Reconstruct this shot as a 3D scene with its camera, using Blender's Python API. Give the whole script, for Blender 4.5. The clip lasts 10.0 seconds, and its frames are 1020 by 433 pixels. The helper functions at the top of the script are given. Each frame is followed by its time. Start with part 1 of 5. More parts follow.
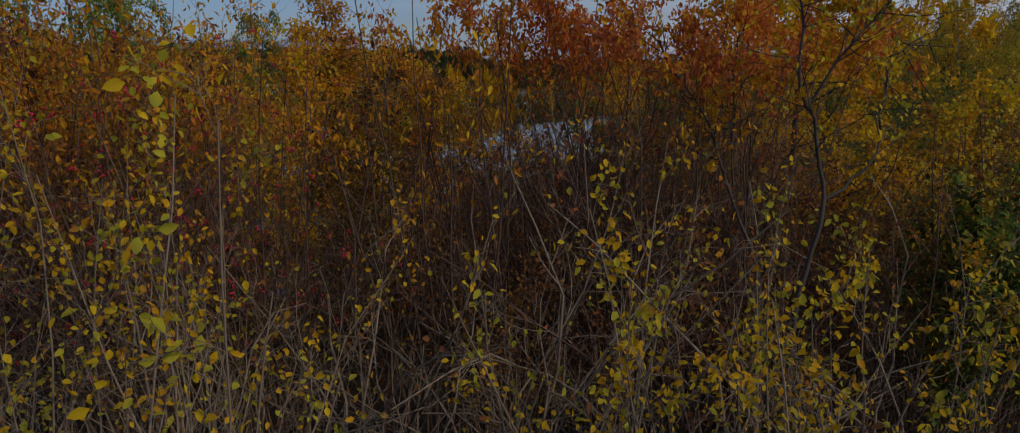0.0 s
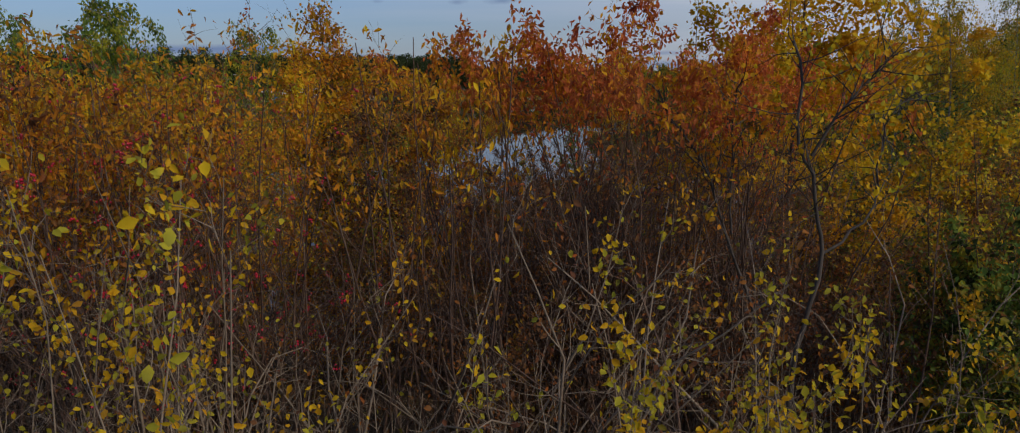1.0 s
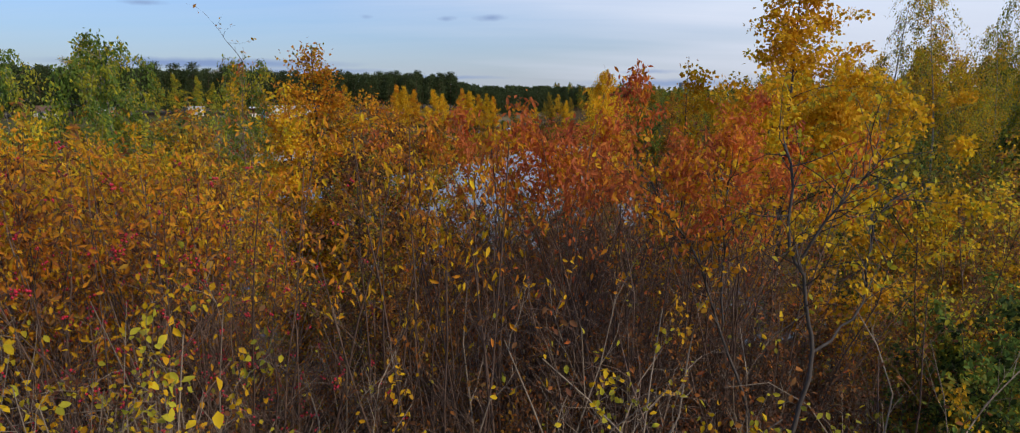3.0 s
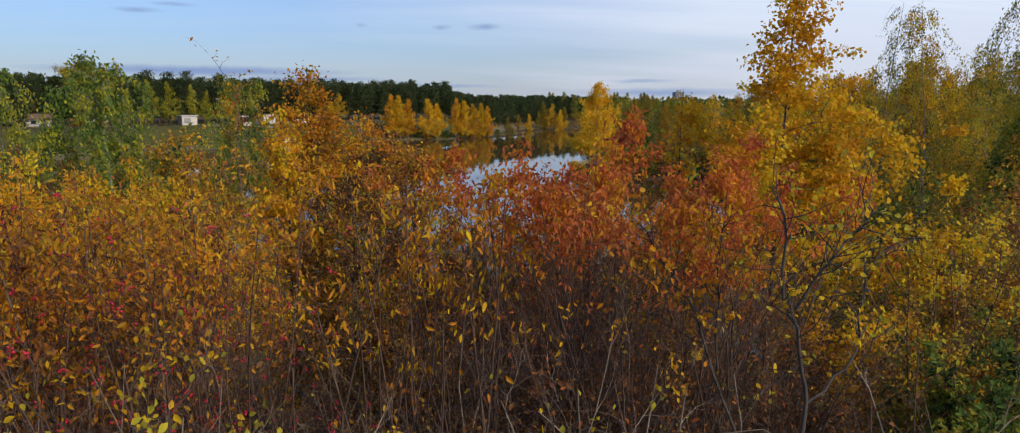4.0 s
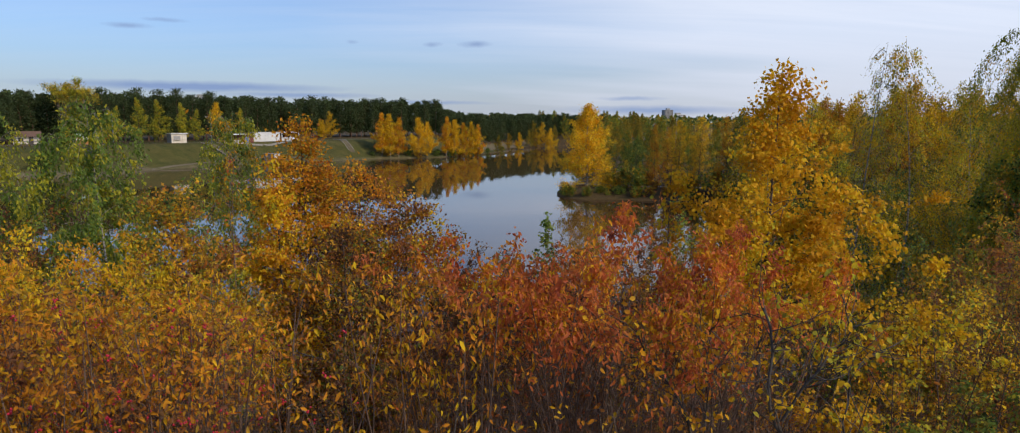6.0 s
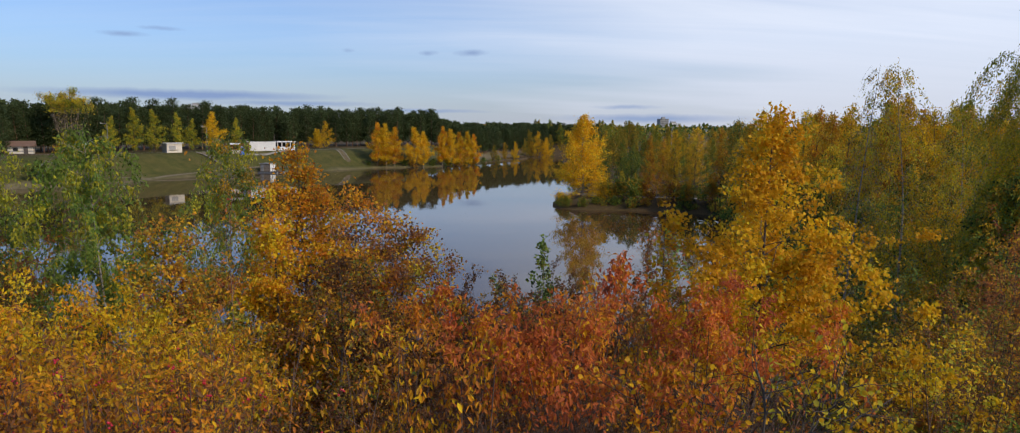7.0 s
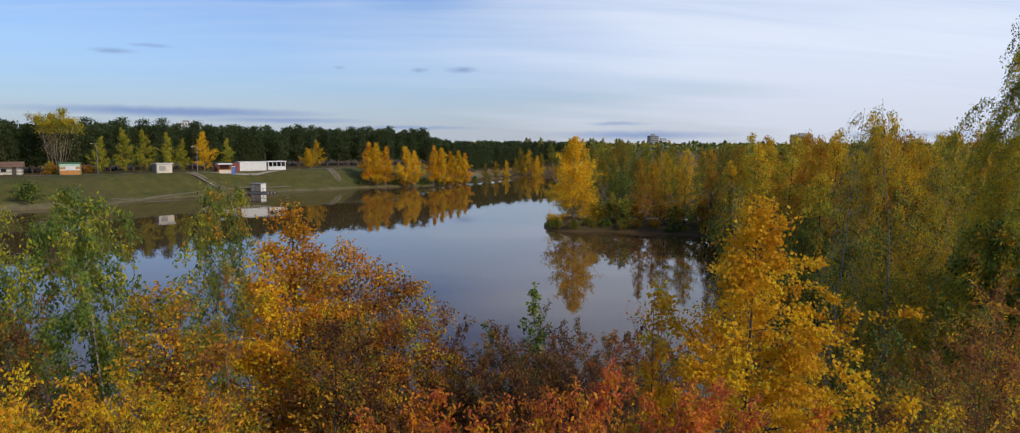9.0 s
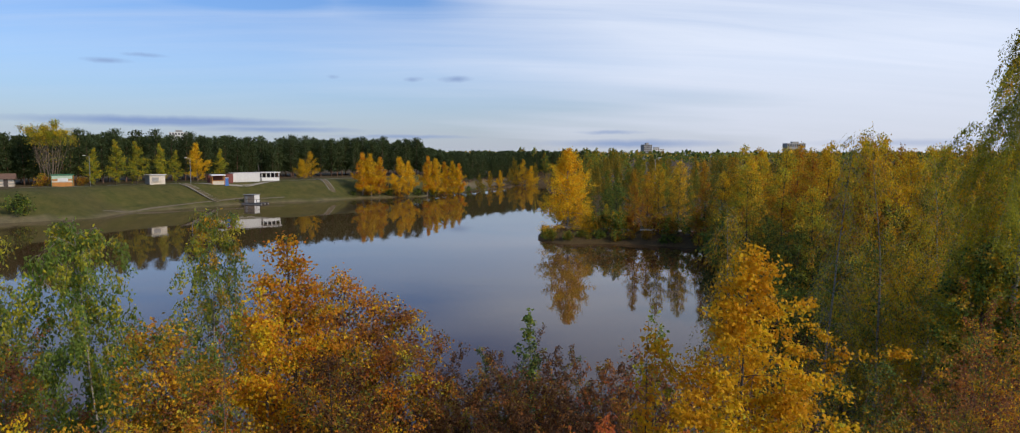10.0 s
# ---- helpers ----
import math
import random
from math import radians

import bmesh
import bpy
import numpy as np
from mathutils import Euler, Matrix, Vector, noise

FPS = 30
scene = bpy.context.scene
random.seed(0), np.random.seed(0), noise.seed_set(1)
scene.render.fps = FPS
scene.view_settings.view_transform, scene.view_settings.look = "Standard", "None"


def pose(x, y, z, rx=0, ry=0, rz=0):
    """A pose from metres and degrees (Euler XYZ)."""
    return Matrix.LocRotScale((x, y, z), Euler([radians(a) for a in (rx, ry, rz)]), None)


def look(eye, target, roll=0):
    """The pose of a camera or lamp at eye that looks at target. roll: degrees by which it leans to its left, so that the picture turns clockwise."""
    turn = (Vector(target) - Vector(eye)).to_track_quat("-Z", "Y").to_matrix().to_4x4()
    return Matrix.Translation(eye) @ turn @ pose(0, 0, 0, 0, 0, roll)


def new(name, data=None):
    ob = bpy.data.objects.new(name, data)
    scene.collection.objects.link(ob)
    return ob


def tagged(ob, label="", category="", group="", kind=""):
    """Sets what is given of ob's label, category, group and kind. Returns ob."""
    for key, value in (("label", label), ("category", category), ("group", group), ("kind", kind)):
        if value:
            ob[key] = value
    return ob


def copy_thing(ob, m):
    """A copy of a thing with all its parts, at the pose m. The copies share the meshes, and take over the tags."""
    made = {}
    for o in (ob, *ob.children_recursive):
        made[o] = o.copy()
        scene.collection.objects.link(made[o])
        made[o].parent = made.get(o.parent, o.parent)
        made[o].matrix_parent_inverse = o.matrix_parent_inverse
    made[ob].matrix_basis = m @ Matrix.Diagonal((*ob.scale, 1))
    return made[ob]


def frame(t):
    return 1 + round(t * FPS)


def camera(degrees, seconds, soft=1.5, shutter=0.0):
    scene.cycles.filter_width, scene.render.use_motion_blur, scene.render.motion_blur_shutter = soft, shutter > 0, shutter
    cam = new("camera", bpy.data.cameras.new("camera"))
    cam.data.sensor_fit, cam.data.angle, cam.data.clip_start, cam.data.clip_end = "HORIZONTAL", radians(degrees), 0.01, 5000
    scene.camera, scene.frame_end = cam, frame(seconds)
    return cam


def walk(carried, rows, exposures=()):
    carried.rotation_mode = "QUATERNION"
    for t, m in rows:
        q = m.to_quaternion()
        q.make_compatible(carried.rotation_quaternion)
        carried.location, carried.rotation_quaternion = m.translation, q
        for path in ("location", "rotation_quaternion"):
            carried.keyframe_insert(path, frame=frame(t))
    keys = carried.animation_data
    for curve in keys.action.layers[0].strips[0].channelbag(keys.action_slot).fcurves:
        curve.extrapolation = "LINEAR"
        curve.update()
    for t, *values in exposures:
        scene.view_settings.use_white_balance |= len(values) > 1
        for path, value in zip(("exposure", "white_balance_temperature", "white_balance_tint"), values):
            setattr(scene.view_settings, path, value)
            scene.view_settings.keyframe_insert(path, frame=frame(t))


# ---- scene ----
cam = camera(72.0, 10.0, soft=1.1)
# seconds, x, y, z, pitch, roll, yaw
PATH = [
    (0, 0.175, 1.307, 9.829, -11.69, -1.18, -1.01),
    (0.5, 0.158, 1.330, 9.974, -11.40, -0.96, -1.20),
    (1, 0.143, 1.351, 10.110, -11.10, -0.77, -1.41),
    (1.5, 0.130, 1.370, 10.242, -10.79, -0.59, -1.64),
    (2, 0.118, 1.386, 10.371, -10.46, -0.43, -1.88),
    (2.5, 0.108, 1.399, 10.499, -10.13, -0.29, -2.12),
    (3.25, 0.096, 1.415, 10.695, -9.62, -0.10, -2.47),
    (4, 0.085, 1.424, 10.902, -9.11, 0.04, -2.81),
    (4.5, 0.079, 1.427, 11.048, -8.77, 0.12, -3.02),
    (5, 0.074, 1.426, 11.201, -8.43, 0.19, -3.22),
    (5.5, 0.069, 1.423, 11.363, -8.09, 0.24, -3.41),
    (6.25, 0.062, 1.412, 11.624, -7.59, 0.29, -3.68),
    (7, 0.055, 1.393, 11.907, -7.09, 0.31, -3.93),
    (7.5, 0.050, 1.376, 12.108, -6.76, 0.31, -4.10),
    (8, 0.044, 1.356, 12.318, -6.43, 0.29, -4.27),
    (8.5, 0.038, 1.332, 12.537, -6.10, 0.27, -4.46),
    (9, 0.032, 1.304, 12.764, -5.76, 0.23, -4.66),
    (9.5, 0.024, 1.273, 12.999, -5.41, 0.18, -4.89),
    (10, 0.015, 1.237, 13.239, -5.04, 0.12, -5.16),
]
# the film fades in from dark
FADE = [(0, -1.05), (0.5, -0.88), (1.0, -0.66), (1.5, -0.47), (2.0, -0.28), (2.5, -0.09), (3.25, -0.02), (4.0, 0.0), (10.0, 0.0)]
walk(cam, [(t, pose(x, y, z, 90 + p, -r, w)) for t, x, y, z, p, r, w in PATH], FADE)

# ---- sky and sun ----
SUN_DIR = Vector((0.66, -0.50, 0.58)).normalized()
sun = new("sun", bpy.data.lights.new("sun", "SUN"))
sun.data.energy, sun.data.angle, sun.data.color = 2.7, radians(1.5), (1.0, 0.85, 0.66)
sun.matrix_world = look((0, 0, 60), Vector((0, 0, 60)) - SUN_DIR)

world = bpy.data.worlds.new("sky")
scene.world = world
world.use_nodes = True


class Nodes:
    """Short hand for building a node tree."""

    def __init__(self, tree):
        self.tree = tree
        tree.nodes.clear()

    def add(self, kind, inputs=None, **props):
        n = self.tree.nodes.new(kind)
        for k, v in props.items():
            setattr(n, k, v)
        for k, v in (inputs or {}).items():
            if isinstance(v, bpy.types.NodeSocket):
                self.tree.links.new(v, n.inputs[k])
            else:
                n.inputs[k].default_value = v
        return n

    def ramp(self, fac, stops, mode="LINEAR"):
        n = self.add("ShaderNodeValToRGB", {0: fac})
        n.color_ramp.interpolation = mode
        e = n.color_ramp.elements
        while len(e) < len(stops):
            e.new(0.5)
        for el, (p, c) in zip(e, stops):
            el.position = p
            el.color = (*c, 1) if len(c) == 3 else c
        return n.outputs[0]

    def math(self, op, a, b=0.0, clamp=False):
        return self.add("ShaderNodeMath", {0: a, 1: b}, operation=op, use_clamp=clamp).outputs[0]

    def mix(self, fac, a, b, blend="MIX"):
        n = self.add("ShaderNodeMix", data_type="RGBA", blend_type=blend)
        for key, v in ((0, fac), (6, a), (7, b)):
            if isinstance(v, bpy.types.NodeSocket):
                self.tree.links.new(v, n.inputs[key])
            else:
                n.inputs[key].default_value = v if key == 0 else (*v, 1)
        return n.outputs[2]


def build_sky():
    nt = Nodes(world.node_tree)
    sky = nt.add("ShaderNodeTexSky", sky_type="NISHITA", sun_disc=False, sun_elevation=math.asin(SUN_DIR.z), sun_rotation=math.atan2(SUN_DIR.x, SUN_DIR.y), altitude=150, air_density=1.0, dust_density=1.6, ozone_density=1.0)
    where = nt.add("ShaderNodeTexCoord").outputs["Generated"]
    sep = nt.add("ShaderNodeSeparateXYZ", {0: where})
    up = nt.math("MAXIMUM", sep.outputs[2], 0.02)
    # thin veil of cloud, stretched in sheets overhead
    flat = nt.add("ShaderNodeCombineXYZ", {0: nt.math("DIVIDE", sep.outputs[0], nt.math("ADD", up, 0.12)), 1: nt.math("DIVIDE", sep.outputs[1], nt.math("ADD", up, 0.12)), 2: 0.0}).outputs[0]
    veil_map = nt.add("ShaderNodeMapping", {"Vector": flat, "Location": (1.3, 0.4, 0), "Rotation": (0, 0, 0.5), "Scale": (0.35, 0.9, 1)}).outputs[0]
    veil = nt.add("ShaderNodeTexNoise", {"Vector": veil_map, "Scale": 0.5, "Detail": 4.0, "Roughness": 0.45, "Distortion": 0.2}).outputs[0]
    toward = nt.add("ShaderNodeVectorMath", {0: where, 1: (0.94, 0.34, 0.0)}, operation="DOT_PRODUCT").outputs["Value"]
    cover = nt.math("ADD", toward, nt.math("MULTIPLY", nt.math("SUBTRACT", veil, 0.5), 1.3))
    cover = nt.ramp(cover, [(0.12, (0.24, 0.24, 0.24)), (0.40, (0.45, 0.45, 0.45)), (0.66, (0.92, 0.92, 0.92))])
    cover = nt.math("MULTIPLY", cover, nt.ramp(sep.outputs[2], [(0.14, (1, 1, 1)), (0.45, (0.35, 0.35, 0.35))]))
    low = nt.ramp(sep.outputs[2], [(0.0, (1, 1, 1)), (0.13, (0, 0, 0))])
    cover = nt.math("MAXIMUM", cover, nt.math("MULTIPLY", low, 0.66))
    # wisps of cirrus, and a clear gap between the cloud sheets
    wisp_map = nt.add("ShaderNodeMapping", {"Vector": flat, "Rotation": (0, 0, 0.22), "Scale": (0.5, 3.2, 1)}).outputs[0]
    wisp = nt.add("ShaderNodeTexNoise", {"Vector": wisp_map, "Scale": 0.9, "Detail": 8.0, "Roughness": 0.6, "Distortion": 0.6}).outputs[0]
    gap = None
    for az, el, wide, high in [(-3.0, 12.2, 0.13, 0.035), (-15.0, 11.6, 0.14, 0.02), (1.0, 17.0, 0.16, 0.07)]:
        c = Vector((math.sin(radians(az)) * math.cos(radians(el)), math.cos(radians(az)) * math.cos(radians(el)), math.sin(radians(el))))
        off = nt.add("ShaderNodeVectorMath", {0: where, 1: tuple(c)}, operation="SUBTRACT").outputs[0]
        off = nt.add("ShaderNodeVectorMath", {0: off, 1: (1 / wide, 1 / wide, 1 / high)}, operation="MULTIPLY").outputs[0]
        m = nt.math("SUBTRACT", 1.1, nt.add("ShaderNodeVectorMath", {0: off}, operation="LENGTH").outputs["Value"], True)
        gap = m if gap is None else nt.math("MAXIMUM", gap, m)
    cover = nt.math("SUBTRACT", cover, nt.math("MULTIPLY", gap, 0.42), True)
    cover = nt.math("ADD", cover, nt.math("MULTIPLY", nt.math("SUBTRACT", wisp, 0.5), nt.ramp(sep.outputs[2], [(0.05, (0.1, 0.1, 0.1)), (0.2, (0.85, 0.85, 0.85))])), True)
    blue = nt.mix(1.0, sky.outputs[0], (0.78, 1.05, 1.50), "MULTIPLY")
    glow = nt.ramp(nt.math("ADD", nt.math("MULTIPLY", toward, 0.5), 0.5), [(0.2, (5.9, 6.8, 8.3)), (1.0, (7.8, 8.5, 10.1))])
    col = nt.mix(cover, blue, glow)
    # duller through the thick air over the horizon
    col = nt.mix(1.0, col, nt.ramp(sep.outputs[2], [(0.0, (0.89, 0.85, 0.82)), (0.12, (1, 1, 1))]), "MULTIPLY")
    # small grey-blue cloudlets and a low bank
    wob = nt.add("ShaderNodeTexNoise", {"Vector": where, "Scale": 26.0, "Detail": 5.0, "Roughness": 0.6})
    bent = nt.add("ShaderNodeVectorMath", {0: where, 1: nt.add("ShaderNodeVectorMath", {0: nt.add("ShaderNodeVectorMath", {0: wob.outputs[1], 1: (0.5, 0.5, 0.5)}, operation="SUBTRACT").outputs[0], 1: (0.03, 0.03, 0.006)}, operation="MULTIPLY").outputs[0]}, operation="ADD").outputs[0]
    CLOUDLETS = [(0.9, 6.0, 0.022, 0.0045, 0.75), (-2.6, 5.95, 0.013, 0.0035, 0.6), (-24.4, 6.5, 0.024, 0.0035, 0.65), (-22.0, 7.0, 0.024, 0.0025, 0.5), (-8.9, 6.0, 0.008, 0.0025, 0.4), (-20.5, 2.4, 0.17, 0.0065, 1.1), (-13.0, 1.9, 0.10, 0.004, 0.8), (-3.5, 1.4, 0.09, 0.003, 0.7), (13.2, 1.8, 0.045, 0.003, 0.6), (15.0, 0.9, 0.12, 0.006, 0.8), (35.0, 0.9, 0.12, 0.005, 0.4)]
    total = None
    for az, el, wide, high, strong in CLOUDLETS:
        c = Vector((math.sin(radians(az)) * math.cos(radians(el)), math.cos(radians(az)) * math.cos(radians(el)), math.sin(radians(el))))
        off = nt.add("ShaderNodeVectorMath", {0: bent, 1: tuple(c)}, operation="SUBTRACT").outputs[0]
        off = nt.add("ShaderNodeVectorMath", {0: off, 1: (1 / wide, 1 / wide, 1 / high)}, operation="MULTIPLY").outputs[0]
        d = nt.add("ShaderNodeVectorMath", {0: off}, operation="LENGTH").outputs["Value"]
        m = nt.math("MULTIPLY", nt.math("SUBTRACT", 1.25, d, True), strong)
        total = m if total is None else nt.math("MAXIMUM", total, m)
    col = nt.mix(total, col, (2.5, 3.5, 5.9))
    bg = nt.add("ShaderNodeBackground", {"Color": col, "Strength": 0.10})
    out = nt.add("ShaderNodeOutputWorld", {"Surface": bg.outputs[0]})
    return out


build_sky()

# ---- materials ----


def material(name):
    m = bpy.data.materials.new(name)
    m.use_nodes = True
    return m, Nodes(m.node_tree)


def leaf_material(name, colours, gloss=0.6, thin=0.5):
    """Leaves: every leaf has its own colour out of the list, darker or paler by plant."""
    m, nt = material(name)
    one = nt.add("ShaderNodeNewGeometry").outputs["Random Per Island"]
    k = len(colours)
    pos = nt.add("ShaderNodeTexCoord").outputs["Object"]
    big = nt.add("ShaderNodeTexNoise", {"Vector": pos, "Scale": 0.9, "Detail": 3.0}).outputs[0]
    bough = nt.add("ShaderNodeTexNoise", {"Vector": pos, "Scale": 2.2, "Detail": 2.0}).outputs[0]
    # neighbours on a bough look alike, with a few that differ
    pick = nt.math("ADD", nt.math("MULTIPLY", nt.math("SUBTRACT", bough, 0.5), 2.2), nt.math("ADD", 0.22, nt.math("MULTIPLY", one, 0.56)), True)
    col = nt.ramp(pick, [((i + 0.5) / k, c) for i, c in enumerate(colours)])
    spot = nt.add("ShaderNodeTexNoise", {"Vector": pos, "Scale": 60.0, "Detail": 2.0}).outputs[0]
    plant = nt.add("ShaderNodeObjectInfo").outputs["Random"]
    val = nt.math("ADD", nt.math("MULTIPLY", big, 0.7), nt.math("ADD", nt.math("MULTIPLY", spot, 0.15), nt.math("MULTIPLY", plant, 0.3)))
    hue = nt.math("ADD", 0.4995, nt.math("MULTIPLY", nt.math("SUBTRACT", big, 0.5), 0.05))
    col = nt.add("ShaderNodeHueSaturation", {"Hue": hue, "Saturation": 1.0, "Value": nt.math("ADD", 0.37, val), "Color": col}).outputs[0]
    bsdf = nt.add("ShaderNodeBsdfPrincipled", {"Base Color": col, "Roughness": gloss, "Specular IOR Level": 0.12})
    thru = nt.add("ShaderNodeBsdfTranslucent", {"Color": col})
    mixed = nt.add("ShaderNodeMixShader", {0: thin, 1: bsdf.outputs[0], 2: thru.outputs[0]})
    nt.add("ShaderNodeOutputMaterial", {"Surface": mixed.outputs[0]})
    return m


def bark_material(name, dark, pale, scale=30.0, birch=False):
    m, nt = material(name)
    pos = nt.add("ShaderNodeTexCoord").outputs["Object"]
    one = nt.add("ShaderNodeNewGeometry").outputs["Random Per Island"]
    a = nt.add("ShaderNodeTexNoise", {"Vector": pos, "Scale": scale, "Detail": 6.0, "Roughness": 0.65}).outputs[0]
    if birch:
        rings = nt.add("ShaderNodeTexNoise", {"Vector": nt.add("ShaderNodeMapping", {"Vector": pos, "Scale": (2.0, 2.0, 9.0)}).outputs[0], "Scale": 1.4, "Detail": 4.0}).outputs[0]
        col = nt.ramp(rings, [(0.36, dark), (0.46, pale), (1.0, pale)])
    else:
        col = nt.ramp(nt.math("ADD", nt.math("MULTIPLY", a, 0.7), nt.math("MULTIPLY", one, 0.4)), [(0.3, dark), (0.75, pale)])
    bump = nt.add("ShaderNodeBump", {"Height": a, "Strength": 0.4, "Distance": 0.01})
    bsdf = nt.add("ShaderNodeBsdfPrincipled", {"Base Color": col, "Roughness": 0.85, "Normal": bump.outputs[0]})
    nt.add("ShaderNodeOutputMaterial", {"Surface": bsdf.outputs[0]})
    return m


def plain_material(name, colour, rough=0.6, vary=0.25, scale=6.0, metal=0.0):
    """Painted or raw surfaces with stains at two sizes."""
    m, nt = material(name)
    pos = nt.add("ShaderNodeTexCoord").outputs["Object"]
    a = nt.add("ShaderNodeTexNoise", {"Vector": pos, "Scale": scale, "Detail": 6.0, "Roughness": 0.6}).outputs[0]
    b = nt.add("ShaderNodeTexNoise", {"Vector": pos, "Scale": scale * 9, "Detail": 3.0}).outputs[0]
    v = nt.math("ADD", nt.math("MULTIPLY", a, 0.7), nt.math("MULTIPLY", b, 0.3))
    lo = tuple(c * (1 - vary) for c in colour)
    hi = tuple(min(0.9, c * (1 + vary * 0.6)) for c in colour)
    col = nt.ramp(v, [(0.3, lo), (0.7, hi)])
    bump = nt.add("ShaderNodeBump", {"Height": b, "Strength": 0.15, "Distance": 0.01})
    bsdf = nt.add("ShaderNodeBsdfPrincipled", {"Base Color": col, "Roughness": rough, "Metallic": metal, "Normal": bump.outputs[0]})
    nt.add("ShaderNodeOutputMaterial", {"Surface": bsdf.outputs[0]})
    return m


def ground_material():
    m, nt = material("autumn_grass_and_soil")
    pos = nt.add("ShaderNodeTexCoord").outputs["Object"]
    big = nt.add("ShaderNodeTexNoise", {"Vector": pos, "Scale": 0.09, "Detail": 7.0, "Roughness": 0.6}).outputs[0]
    mid = nt.add("ShaderNodeTexNoise", {"Vector": pos, "Scale": 0.45, "Detail": 8.0, "Roughness": 0.7}).outputs[0]
    fine = nt.add("ShaderNodeTexNoise", {"Vector": pos, "Scale": 22.0, "Detail": 4.0}).outputs[0]
    grass = nt.ramp(nt.math("ADD", nt.math("MULTIPLY", mid, 0.6), nt.math("MULTIPLY", fine, 0.4)), [(0.32, (0.030, 0.038, 0.008)), (0.5, (0.074, 0.075, 0.016)), (0.68, (0.135, 0.105, 0.028))])
    litter = nt.ramp(fine, [(0.3, (0.03, 0.02, 0.012)), (0.55, (0.085, 0.05, 0.022)), (0.8, (0.2, 0.12, 0.04))])
    sand = nt.ramp(mid, [(0.3, (0.16, 0.12, 0.075)), (0.7, (0.28, 0.22, 0.14))])
    attr = nt.add("ShaderNodeAttribute", attribute_name="cover").outputs["Color"]
    sep = nt.add("ShaderNodeSeparateColor", {0: attr})
    edge = nt.math("MULTIPLY", nt.math("SUBTRACT", big, 0.5), 0.9)
    col = nt.mix(nt.math("ADD", sep.outputs[0], edge, True), grass, litter)
    col = nt.mix(nt.math("ADD", sep.outputs[1], nt.math("MULTIPLY", edge, sep.outputs[1]), True), col, sand)
    bump = nt.add("ShaderNodeBump", {"Height": nt.math("ADD", mid, nt.math("MULTIPLY", fine, 0.3)), "Strength": 0.8, "Distance": 0.12})
    bsdf = nt.add("ShaderNodeBsdfPrincipled", {"Base Color": col, "Roughness": 0.95, "Specular IOR Level": 0.2, "Normal": bump.outputs[0]})
    nt.add("ShaderNodeOutputMaterial", {"Surface": bsdf.outputs[0]})
    return m


def water_material():
    m, nt = material("pond_water")
    pos = nt.add("ShaderNodeTexCoord").outputs["Object"]
    swell = nt.add("ShaderNodeTexNoise", {"Vector": pos, "Scale": 0.35, "Detail": 2.0}).outputs[0]
    rip = nt.add("ShaderNodeTexNoise", {"Vector": pos, "Scale": 2.6, "Detail": 3.0}).outputs[0]
    hgt = nt.math("ADD", swell, nt.math("MULTIPLY", rip, 0.22))
    bump = nt.add("ShaderNodeBump", {"Height": hgt, "Strength": 0.016, "Distance": 0.25})
    patch = nt.add("ShaderNodeTexNoise", {"Vector": pos, "Scale": 0.03, "Detail": 5.0}).outputs[0]
    col = nt.ramp(patch, [(0.3, (0.066, 0.036, 0.014)), (0.7, (0.090, 0.052, 0.023))])
    bsdf = nt.add("ShaderNodeBsdfPrincipled", {"Base Color": col, "Roughness": 0.01, "IOR": 1.333, "Normal": bump.outputs[0]})
    nt.add("ShaderNodeOutputMaterial", {"Surface": bsdf.outputs[0]})
    return m


